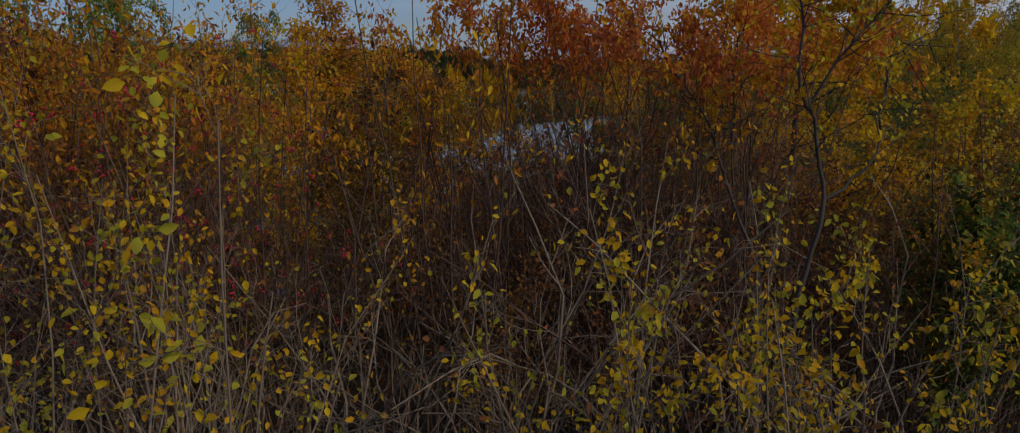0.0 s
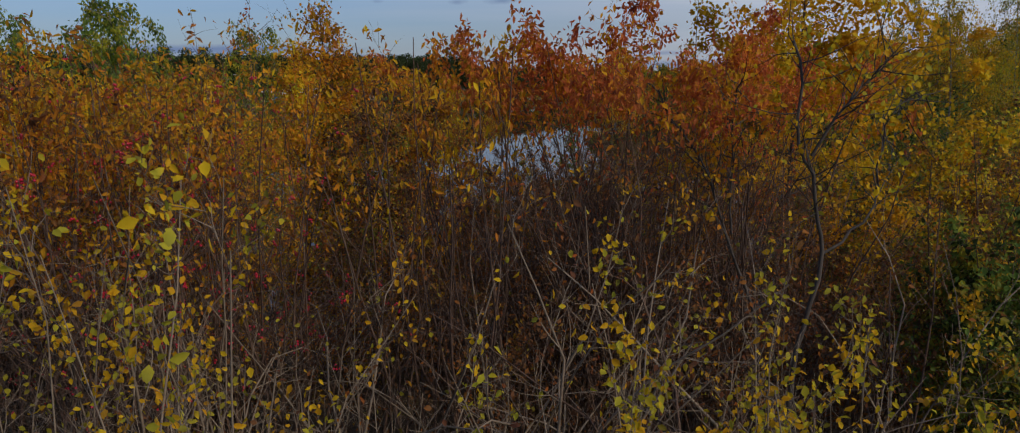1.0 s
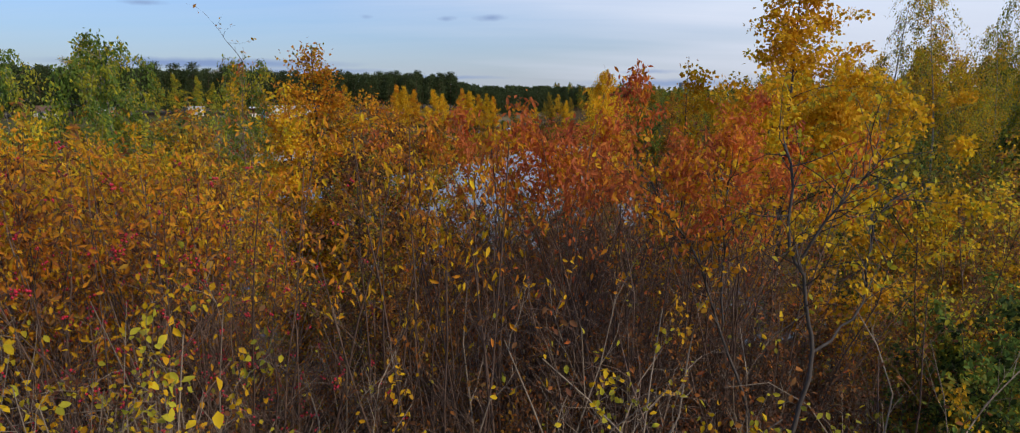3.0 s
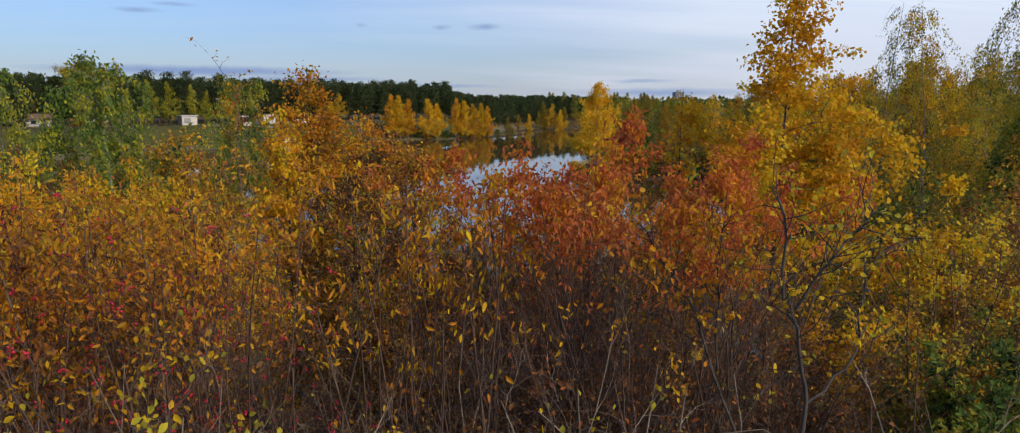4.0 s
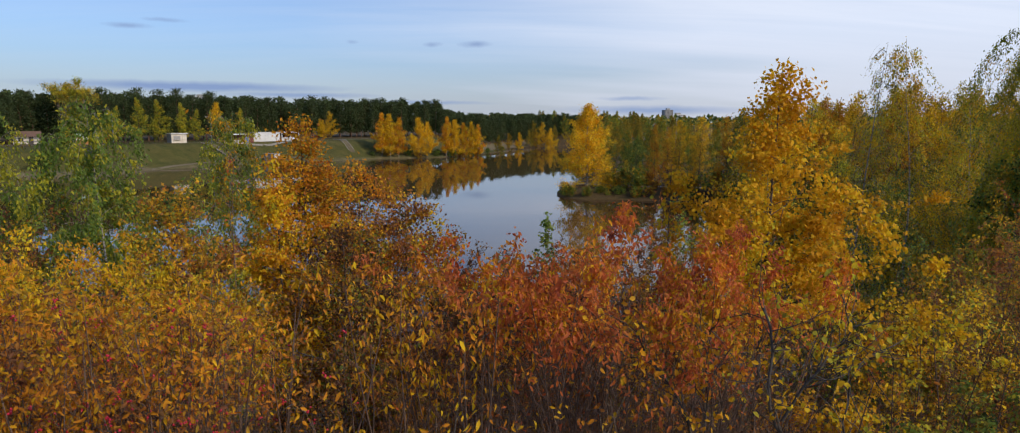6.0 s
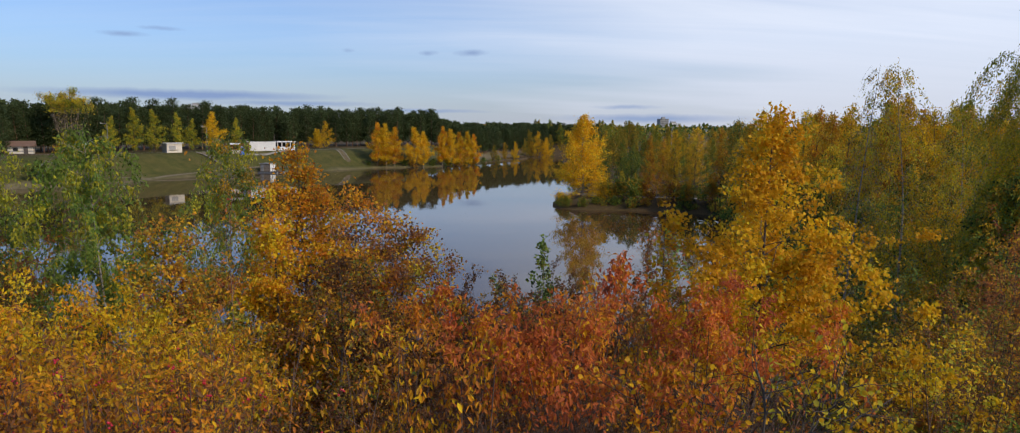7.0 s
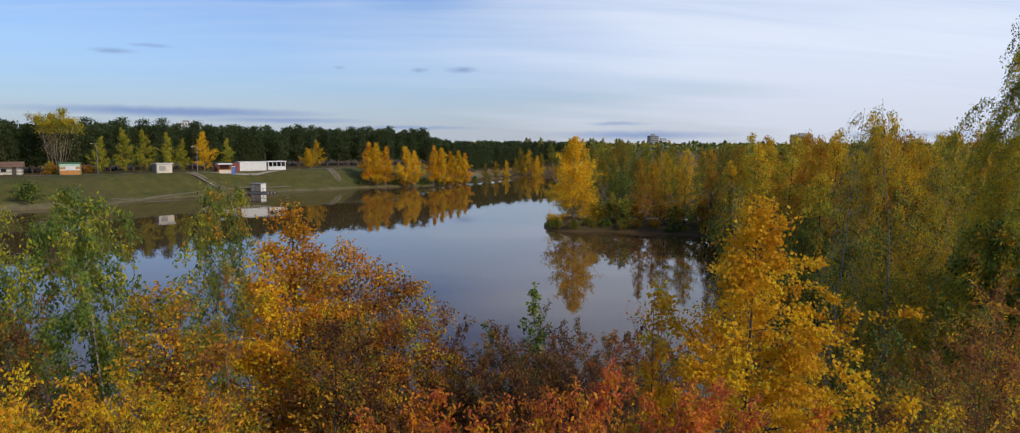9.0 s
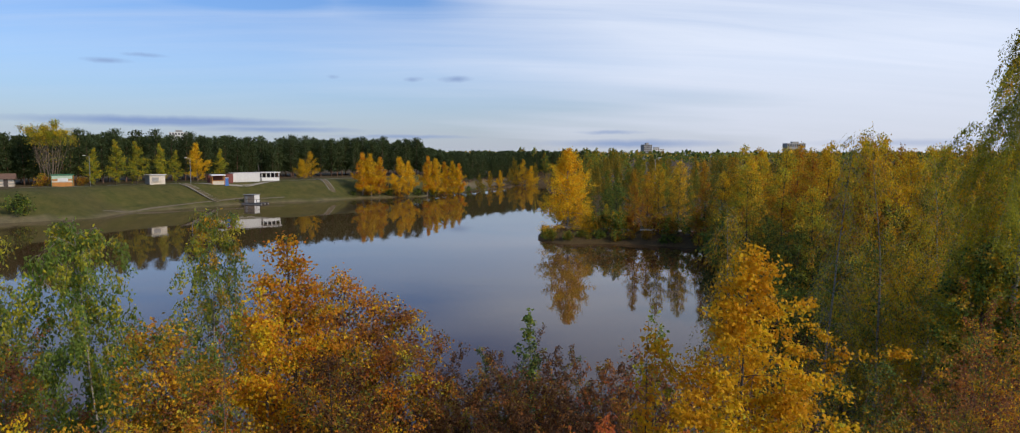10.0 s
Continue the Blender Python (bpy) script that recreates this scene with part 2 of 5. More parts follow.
MAT_GROUND, MAT_WATER = ground_material(), water_material()
YELLOW, GOLD, OCHRE = (0.84, 0.55, 0.02), (0.78, 0.42, 0.018), (0.52, 0.28, 0.03)
ORANGE, RUST, RED = (0.74, 0.29, 0.022), (0.48, 0.165, 0.032), (0.58, 0.15, 0.036)
OLIVE, GREEN, DEEP, LIME = (0.26, 0.21, 0.03), (0.19, 0.27, 0.05), (0.05, 0.08, 0.025), (0.56, 0.49, 0.04)
BROWN, UMBER = (0.25, 0.12, 0.045), (0.12, 0.058, 0.03)
LEAF = {
    "spindle": leaf_material("spindle_leaves", [RUST, BROWN, ORANGE, OCHRE, GOLD, YELLOW, OCHRE, OLIVE]),
    "cherry": leaf_material("cherry_leaves", [RUST, ORANGE, GOLD, YELLOW, GOLD, OCHRE]),
    "red": leaf_material("red_leaves", [(0.40, 0.11, 0.05), RED, (0.66, 0.18, 0.065), RED, (0.62, 0.19, 0.05), ORANGE]),
    "yellow": leaf_material("yellow_leaves", [OCHRE, GOLD, GOLD, YELLOW, YELLOW, LIME]),
    "lime": leaf_material("yellow_green_leaves", [GOLD, YELLOW, LIME, LIME, (0.40, 0.36, 0.04), OLIVE]),
    "olive": leaf_material("olive_leaves", [GOLD, OCHRE, OLIVE, OLIVE, GREEN, DEEP]),
    "green": leaf_material("green_leaves", [LIME, GREEN, GREEN, (0.13, 0.20, 0.035), GREEN]),
    "orange": leaf_material("orange_leaves", [RUST, ORANGE, ORANGE, GOLD, OCHRE]),
    "brown": leaf_material("brown_leaves", [UMBER, BROWN, RUST, BROWN, OCHRE, OLIVE]),
    "rose": leaf_material("dull_red_brown_leaves", [UMBER, (0.25, 0.10, 0.05), BROWN, RUST, BROWN]),
    "gold": leaf_material("golden_birch_leaves", [OCHRE, GOLD, YELLOW, YELLOW, LIME]),
    "amber": leaf_material("amber_birch_leaves", [(0.40, 0.19, 0.03), OCHRE, GOLD, OCHRE, LIME, OLIVE]),
    "pine": leaf_material("pine_needles", [(0.046, 0.068, 0.026), (0.068, 0.096, 0.034), (0.058, 0.080, 0.030), (0.098, 0.120, 0.038)], 0.6, 0.3),
    "dusky": leaf_material("dusky_brown_leaves", [(0.075, 0.045, 0.03), UMBER, (0.10, 0.055, 0.03), BROWN, UMBER, OLIVE]),
    "dark": leaf_material("dark_green_leaves", [(0.045, 0.06, 0.015), DEEP, DEEP, GREEN, OLIVE]),
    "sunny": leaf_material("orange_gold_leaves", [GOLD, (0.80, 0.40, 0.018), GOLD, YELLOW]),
    "fresh": leaf_material("lime_green_birch_leaves", [OLIVE, GREEN, (0.36, 0.37, 0.04), LIME, (0.42, 0.40, 0.04)]),
}
BARK_TWIG = bark_material("brown_twigs", (0.062, 0.034, 0.023), (0.165, 0.10, 0.066))
BARK_PALE = bark_material("pale_shoots", (0.14, 0.10, 0.065), (0.30, 0.23, 0.16))
BARK_DARK = bark_material("dark_bark", (0.025, 0.02, 0.016), (0.085, 0.065, 0.05), 12.0)
BARK_BIRCH = bark_material("birch_bark", (0.05, 0.045, 0.04), (0.26, 0.235, 0.19), 10.0, True)
BARK_PINE = bark_material("pine_bark", (0.06, 0.035, 0.025), (0.22, 0.11, 0.06), 6.0)
MAT_BERRY = plain_material("berry_red", (0.55, 0.02, 0.045), 0.3, 0.3, 40.0)

# ---- geometry helpers ----


def mesh_of(name, verts, faces, mat, smooth=False):
    """A mesh from an (n, 3) array and an (m, k) array of corners."""
    verts, faces = np.asarray(verts, np.float32), np.asarray(faces, np.int32)
    me = bpy.data.meshes.new(name)
    k = faces.shape[1]
    me.vertices.add(len(verts))
    me.vertices.foreach_set("co", verts.ravel())
    me.loops.add(faces.size)
    me.loops.foreach_set("vertex_index", faces.ravel())
    me.polygons.add(len(faces))
    me.polygons.foreach_set("loop_start", np.arange(0, faces.size, k, dtype=np.int32))
    if smooth:
        me.polygons.foreach_set("use_smooth", np.ones(len(faces), bool))
    me.update(calc_edges=True)
    me.materials.append(mat)
    return me


def part_mesh(name, me, parent, label=""):
    ob = new(name, me)
    ob.parent = parent
    if label:
        ob["label"] = label
    return ob


def part(name, bm, mat, parent, label=""):
    me = bpy.data.meshes.new(name)
    bm.to_mesh(me)
    bm.free()
    me.materials.append(mat)
    return part_mesh(name, me, parent, label)


def unit(v):
    return v / np.maximum(np.linalg.norm(v, axis=-1, keepdims=True), 1e-9)


def leaf_arrays(rng, pos, size, droop=0.3, wide=0.55, fine=True, axis=None):
    """Folded leaves at the places, each an island of its own."""
    n = len(pos)
    a = rng.normal(size=(n, 3))
    a[:, 2] -= droop * 2
    if axis is not None:
        a += axis * 1.2
    a = unit(a)
    s = unit(np.cross(a, rng.normal(size=(n, 3)) + np.array([0.35, -0.55, 0.8])))
    nrm = np.cross(s, a)
    L = size[:, None]
    W = L * wide
    bend = nrm * L * rng.uniform(-0.05, 0.22, (n, 1))
    if fine:
        v = np.stack([pos, pos + a * L * 0.35 + s * W * 0.5 + nrm * L * 0.10, pos + a * L * 0.72 + s * W * 0.36 + nrm * L * 0.06 - bend * 0.5, pos + a * L - bend,
                      pos + a * L * 0.72 - s * W * 0.36 + nrm * L * 0.06 - bend * 0.5, pos + a * L * 0.35 - s * W * 0.5 + nrm * L * 0.10], 1)
        f = np.array([[0, 1, 2, 3], [0, 3, 4, 5]])
    else:
        v = np.stack([pos, pos + a * L * 0.45 + s * W * 0.5 + nrm * L * 0.1, pos + a * L - bend, pos + a * L * 0.45 - s * W * 0.5], 1)
        f = np.array([[0, 1, 2, 3]])
    k = v.shape[1]
    faces = (f[None] + (np.arange(n) * k)[:, None, None]).reshape(-1, 4)
    return v.reshape(-1, 3), faces


def tube_arrays(paths, sides=4):
    """Tapered tubes along polylines: a list of (points, first radius, last radius)."""
    vs, fs, base = [], [], 0
    by = {}
    for pts, r0, r1 in paths:
        by.setdefault(len(pts), []).append((pts, r0, r1))
    for n, some in by.items():
        P = np.array([p for p, _, _ in some])
        R = np.array([np.linspace(a, b, n) for _, a, b in some])
        T = unit(np.gradient(P, axis=1))
        ref = np.where(np.abs(T[..., 2:3]) > 0.9, np.array([1.0, 0, 0]), np.array([0, 0, 1.0]))
        U = unit(np.cross(T, ref))
        V = np.cross(T, U)
        ang = np.linspace(0, 2 * np.pi, sides, endpoint=False)
        ring = P[:, :, None] + R[:, :, None, None] * (U[:, :, None] * np.cos(ang)[:, None] + V[:, :, None] * np.sin(ang)[:, None])
        m = len(some)
        idx = np.arange(m * n * sides).reshape(m, n, sides)
        a, b = idx[:, :-1], idx[:, 1:]
        f = np.stack([a, np.roll(a, -1, 2), np.roll(b, -1, 2), b], -1).reshape(-1, 4)
        vs.append(ring.reshape(-1, 3))
        fs.append(f + base)
        base += m * n * sides
    return np.concatenate(vs), np.concatenate(fs)


def limb(rng, start, way, length, n, wobble, rise):
    pts, d, p = [start], way / np.linalg.norm(way), start
    step = length / n
    for _ in range(n):
        d = d + rng.normal(size=3) * wobble
        d[2] += rise
        d = d / np.linalg.norm(d)
        p = p + d * step
        pts.append(p)
    return np.array(pts)


def grow(rng, paths, tips, start, way, length, radius, spec, level=0):
    """Branches in levels. spec: a row a level of pieces, wobble, rise, children, first fraction, child length, spread degrees."""
    n, wobble, rise, kids, first, ratio, spread = spec[level]
    pts = limb(rng, np.asarray(start, float), np.asarray(way, float), length, n, wobble, rise)
    thin = radius * (0.25 if level + 1 < len(spec) else 0.4)
    paths.append((level, pts, radius, thin))
    tips.append((level, pts))
    if level + 1 >= len(spec):
        return
    for k in range(kids):
        u = first + (1 - first) * (k + rng.random()) / kids
        i = min(int(u * n), n - 1)
        w = u * n - i
        at = pts[i] * (1 - w) + pts[i + 1] * w
        d = unit(pts[i + 1] - pts[i])
        side = unit(np.cross(d, rng.normal(size=3)))
        sp = radians(spread * rng.uniform(0.7, 1.3))
        way2 = d * math.cos(sp) + side * math.sin(sp)
        grow(rng, paths, tips, at, way2, length * ratio * (1.15 - 0.75 * u) * rng.uniform(0.7, 1.25), max(radius * (1 - 0.75 * u) * 0.6, 0.0015), spec, level + 1)


def sample_on(rng, tips, level, count, spread, late=0.0):
    """Places along the twigs of a level and above."""
    a, e, w = [], [], []
    for lv, p in tips:
        if lv >= level:
            a.append(p[:-1])
            e.append(p[1:])
            k = len(p) - 1
            w.append(np.linalg.norm(p[1:] - p[:-1], axis=1) * ((np.arange(k) + 0.7) / k) ** late)
    a, e, w = np.concatenate(a), np.concatenate(e), np.concatenate(w)
    pick = rng.choice(len(a), count, p=w / w.sum())
    return a[pick] + (e[pick] - a[pick]) * rng.random((count, 1)) + rng.normal(size=(count, 3)) * spread


def join_arrays(sets):
    """Several vertex and face arrays as one."""
    vs, fs, n = [], [], 0
    for v, f in sets:
        vs.append(v)
        fs.append(f + n)
        n += len(v)
    return np.concatenate(vs), np.concatenate(fs)


def plant(name, label, category, group, x, y, z, stem_paths, leaf_sets, bark, sides=4, berries=None):
    """Joins the wood and the leaf sets into one plant at its foot. Leaf sets are (arrays, material); all are local to the foot."""
    ob = new(name)
    ob.location = (x, y, z)
    tagged(ob, label, category, group)
    thick = tube_arrays([(p, a, b) for lv, p, a, b in stem_paths if lv == 0], sides)
    thin = [(p, a, b) for lv, p, a, b in stem_paths if lv > 0]
    v, f = join_arrays([thick, tube_arrays(thin, 3)]) if thin else thick
    part_mesh("trunk", mesh_of("trunk", v, f, bark, True), ob)
    v, f = join_arrays([s for s, _ in leaf_sets])
    me = mesh_of("crown", v, f, leaf_sets[0][1])
    for _, mat in leaf_sets[1:]:
        me.materials.append(mat)
    me.polygons.foreach_set("material_index", np.repeat(np.arange(len(leaf_sets)), [len(s[1]) for s, _ in leaf_sets]).astype(np.int32))
    part_mesh("crown", me, ob)
    if berries is not None:
        tagged(part_mesh("fruit", mesh_of("fruit", *berries, MAT_BERRY), ob), "small pinkish red berries", kind="stuff")
    return ob


# ---- the lie of the land ----
SHORE = [(-50, 35), (-20, 33), (0, 31), (12, 30), (20, 33), (30, 36), (45, 39), (46, 44), (33, 45), (25, 50), (25, 60), (30, 76), (35.7, 97.4), (29.6, 100.8), (22.5, 103.7),
         (16.7, 104), (14, 107.6), (15, 117), (22, 135), (33, 200), (37, 262), (44, 300), (60, 330), (42, 322), (20, 289), (3, 241), (-7, 224), (-27, 215), (-37, 203), (-50, 197),
         (-62, 181), (-71, 166), (-72, 152), (-79, 146), (-85, 142), (-105, 132), (-140, 118), (-150, 80), (-120, 45), (-80, 38)]


def shore_distance(x, y):
    """Metres from the shoreline, minus in the water, for arrays."""
    a = np.array(SHORE, float)
    b = np.roll(a, -1, 0)
    best, inside = np.full(x.shape, 1e9), np.zeros(x.shape, bool)
    for (ax, ay), (bx, by) in zip(a, b):
        dx, dy = bx - ax, by - ay
        u = np.clip(((x - ax) * dx + (y - ay) * dy) / (dx * dx + dy * dy), 0, 1)
        best = np.minimum(best, np.hypot(x - ax - u * dx, y - ay - u * dy))
        cross = ((ay > y) != (by > y)) & (x < (bx - ax) * (y - ay) / (by - ay + 1e-12) + ax)
        inside ^= cross
    return np.where(inside, -best, best)


def smooth(a, b, x):
    u = np.clip((x - a) / (b - a), 0, 1)
    return u * u * (3 - 2 * u)


def land(x, y):
    """Height of the ground."""
    x, y = np.asarray(x, float), np.asarray(y, float)
    d = shore_distance(x, y)
    near = 1 - smooth(26, 44, y + 0.25 * np.maximum(0, x - 14))
    far_left = smooth(-8, -24, x - 0.10 * (y - 200)) * smooth(60, 110, y)
    far_end = smooth(225, 262, y) * (1 - far_left)
    bank_near = np.minimum(7.0, 0.265 * np.maximum(d, 0))
    bank_left = 4.8 * smooth(0.6, 13, d) + 0.6 * smooth(0, 2, d)
    bank_right = 1.3 * smooth(0, 4, d) + 0.4 * smooth(10, 40, d)
    bank_end = 3.6 * smooth(2, 24, d) + 0.3 * smooth(0, 2, d)
    other = np.clip(1 - near, 0, 1)
    h = near * bank_near + other * (far_left * bank_left + far_end * bank_end + np.clip(1 - far_left - far_end, 0, 1) * bank_right)
    return np.where(d < 0, np.maximum(-2.5, 0.35 * d), h)


def foot(x, y):
    return float(land(np.array([x]), np.array([y]))[0])


def build_ground():
    def lines(lo, hi, step, far, grow_by):
        mid = list(np.arange(lo, hi + 0.01, step))
        out, s, v = [], step, hi
        while v < far:
            s *= grow_by
            v += s
            out.append(v)
        low, s, v = [], step, lo
        while v > -far:
            s *= grow_by
            v -= s
            low.append(v)
        return np.array(low[::-1] + mid + out)

    xs, ys = lines(-150, 110, 2.0, 4200, 1.25), lines(-20, 350, 2.0, 4200, 1.25)
    X, Y = np.meshgrid(xs, ys)
    Z = land(X, Y)
    rng = np.random.default_rng(4)
    Z = Z + rng.normal(size=Z.shape) * 0.05 * (shore_distance(X, Y) > 2)
    n, m = X.shape
    idx = np.arange(n * m).reshape(n, m)
    f = np.stack([idx[:-1, :-1], idx[:-1, 1:], idx[1:, 1:], idx[1:, :-1]], -1).reshape(-1, 4)
    me = mesh_of("ground", np.stack([X, Y, Z], -1).reshape(-1, 3), f, MAT_GROUND, True)
    cover = np.zeros((n * m, 4), np.float32)
    d = shore_distance(X, Y).ravel()
    x, y = X.ravel(), Y.ravel()
    cover[:, 0] = np.where((y < 60) | (x > 12), 0.85, 0.10)
    cover[:, 0] = np.where((d > 26) & (y > 100), 0.8, cover[:, 0])
    cover[:, 1] = np.where((np.abs(d) < 1.2) & (y > 60) & (x < 8), 0.35, 0.0)
    cover[:, 1] = np.where((y > 236) & (x > 2) & (x < 34) & (d > 3) & (d < 18), 0.6, cover[:, 1])
    cover[:, 1] = np.where((x < -78) & (y < 150) & (np.abs(d) < 3), 0.45, cover[:, 1])
    cover[:, 3] = 1
    att = me.attributes.new("cover", "FLOAT_COLOR", "POINT")
    att.data.foreach_set("color", cover.ravel())
    tagged(new("ground", me), "grassy and leaf-littered banks round the pond", "ground", kind="structure")
    w = np.array([(-400, -20, 0), (400, -20, 0), (400, 600, 0), (-400, 600, 0)], float)
    tagged(new("water", mesh_of("water", w, [(0, 1, 2, 3)], MAT_WATER)), "still brown pond water mirroring trees and sky", "pond", kind="structure")


build_ground()

# ---- plants ----


def clumps(rng, pos, size):
    """A soft uneven value for places, in clumps of about that size, from nought to one."""
    v = np.zeros(len(pos))
    for _ in range(6):
        v += np.sin(pos @ (unit(rng.normal(size=3)) * rng.uniform(0.6, 1.5) * 6.28 / size) + rng.uniform(0, 6.28))
    order = np.empty(len(pos))
    order[np.argsort(v + rng.normal(size=len(pos)) * 0.5)] = np.linspace(0, 1, len(pos), endpoint=False)
    return order


def leaf_sets(rng, pos, kinds, leaf, droop, wide, fine, size, top=None, high=1.0, top_from=0.62):
    """Leaves at the places, their kinds in clumps through the crown; top: a kind for the highest part."""
    which = (clumps(rng, pos, size) * len(kinds)).astype(int)
    names = list(kinds)
    if top:
        names.append(top)
        which[rng.random(len(pos)) < np.clip((pos[:, 2] / high - top_from) / 0.2, 0, 0.6)] = len(kinds)
    out = []
    for i, kind in enumerate(names):
        p = pos[which == i]
        if len(p):
            out.append((leaf_arrays(rng, p, leaf * rng.uniform(0.6, 1.25, len(p)), droop, wide, fine), LEAF[kind]))
    return out


def upper(low, high):
    """Leaves thin out below: none under low, all over high."""
    return lambda p, rng: rng.random(len(p)) < np.clip((p[:, 2] - low) / (high - low), 0.02, 1)


def shrub(seed, label, group, x, y, top, reach, kinds, stems=12, leaf=0.05, count=6000, wide=0.55, droop=0.3, bark=None, bare=0.35, berries=0, fine=True, name="shrub", wobble=0.08, twigs=8, radius=0.013, rise=0.04, dome=0.35, soft=0.3, plume=0.5, category="shrub", single=0, spread=0.035):
    """A many-stemmed shrub: stems fan out of the ground, twigs and leaves in the upper part."""
    rng = np.random.default_rng(seed)
    z = foot(x, y) - 0.05
    high = top - z
    paths, tips = [], []
    spec = [(7, wobble, rise, twigs, 0.30, 0.30, 42), (4, 0.16, 0.06, 5 if y < 11 else 3, 0.15, 0.55, 45), (3 if y < 11 else 2, 0.2, 0.03, 0, 0, 0, 0)]
    for k in range(stems):
        az = 2 * math.pi * (k * 0.618 + 0.1 * rng.random())
        r = math.sqrt((k + rng.random()) / stems) * reach
        h = high * (1 - dome * (r / reach) ** 2) * rng.uniform(0.88, 1.0)
        start = np.array([math.cos(az) * r * 0.4, math.sin(az) * r * 0.4, 0.0])
        way = np.array([math.cos(az) * r, math.sin(az) * r, h]) - start
        grow(rng, paths, tips, start, way, float(np.linalg.norm(way)), radius * rng.uniform(0.7, 1.3), spec)
    tall = max(p[:, 2].max() for _, p in tips)
    for _, p in tips:
        p[:, 2] *= high / tall
    pos = sample_on(rng, tips, 1, count * 6, spread, 0.3)
    pos = pos[upper(high * bare, high * min(bare + soft, 1))(pos, rng)]
    # the outer tops carry the most leaves
    odds = 0.25 + np.clip((pos[:, 2] / high - 0.6) / 0.3, 0, 1) * plume
    pos = pos[rng.random(len(pos)) < odds / odds.max()][:count]
    apart, pos = pos[:single], pos[single:]
    leaves = leaf_sets(rng, pos, kinds, leaf, droop, wide, fine and y < 8, reach * 0.9)
    red = None
    if berries:
        pos = sample_on(rng, tips, 1, berries, 0.03)
        pos = pos[pos[:, 2] > high * 0.35]
        pos = np.concatenate([pos + rng.normal(size=pos.shape) * 0.016 for _ in range(4)])
        o = 0.011 * np.array([(1, 0, 0), (0, 1, 0), (-1, 0, 0), (0, -1, 0), (0, 0, 1), (0, 0, -1)])
        f = np.array([(0, 1, 4), (1, 2, 4), (2, 3, 4), (3, 0, 4), (1, 0, 5), (2, 1, 5), (3, 2, 5), (0, 3, 5)])
        red = ((pos[:, None] + o).reshape(-1, 3), (f[None] + 6 * np.arange(len(pos))[:, None, None]).reshape(-1, 3))
    ob = plant(name, label, category, group, x, y, z, paths, leaves, bark or BARK_TWIG, 4, red)
    # the largest leaves, one by one
    some = [mesh_of("leaf", *leaf_arrays(rng, np.zeros((1, 3)), np.array([leaf * rng.uniform(0.8, 1.3)]), droop, wide, True), LEAF[kinds[k % len(kinds)]]) for k in range(24)]
    for k, p in enumerate(apart if single else []):
        part_mesh("leaf", some[k % 24], ob).location = p
    return ob


PROFILE = {
    "cone": lambda u: min(1.0, (u + 0.15) / 0.25) * (1 - u) ** 0.85 * 1.15,
    "sharp": lambda u: min(1.0, (u + 0.15) / 0.25) * (1 - u) ** 1.05 * 1.15,
    "round": lambda u: math.sin(math.pi * (0.15 + 0.85 * u)) ** 0.6,
    "dome": lambda u: min(1.0, (u + 0.3) / 0.45) * (1 - u) ** 0.65,
    "vase": lambda u: 0.35 + 0.75 * u,
    "spire": lambda u: min(1.0, (u + 0.2) / 0.4) * (1 - u) ** 0.55,
    "tiered": lambda u: (0.05 + 0.95 * min(1.0, (1 - u) / 0.85) ** 1.35) * (0.78 + 0.22 * math.sin(u * 31)),
}


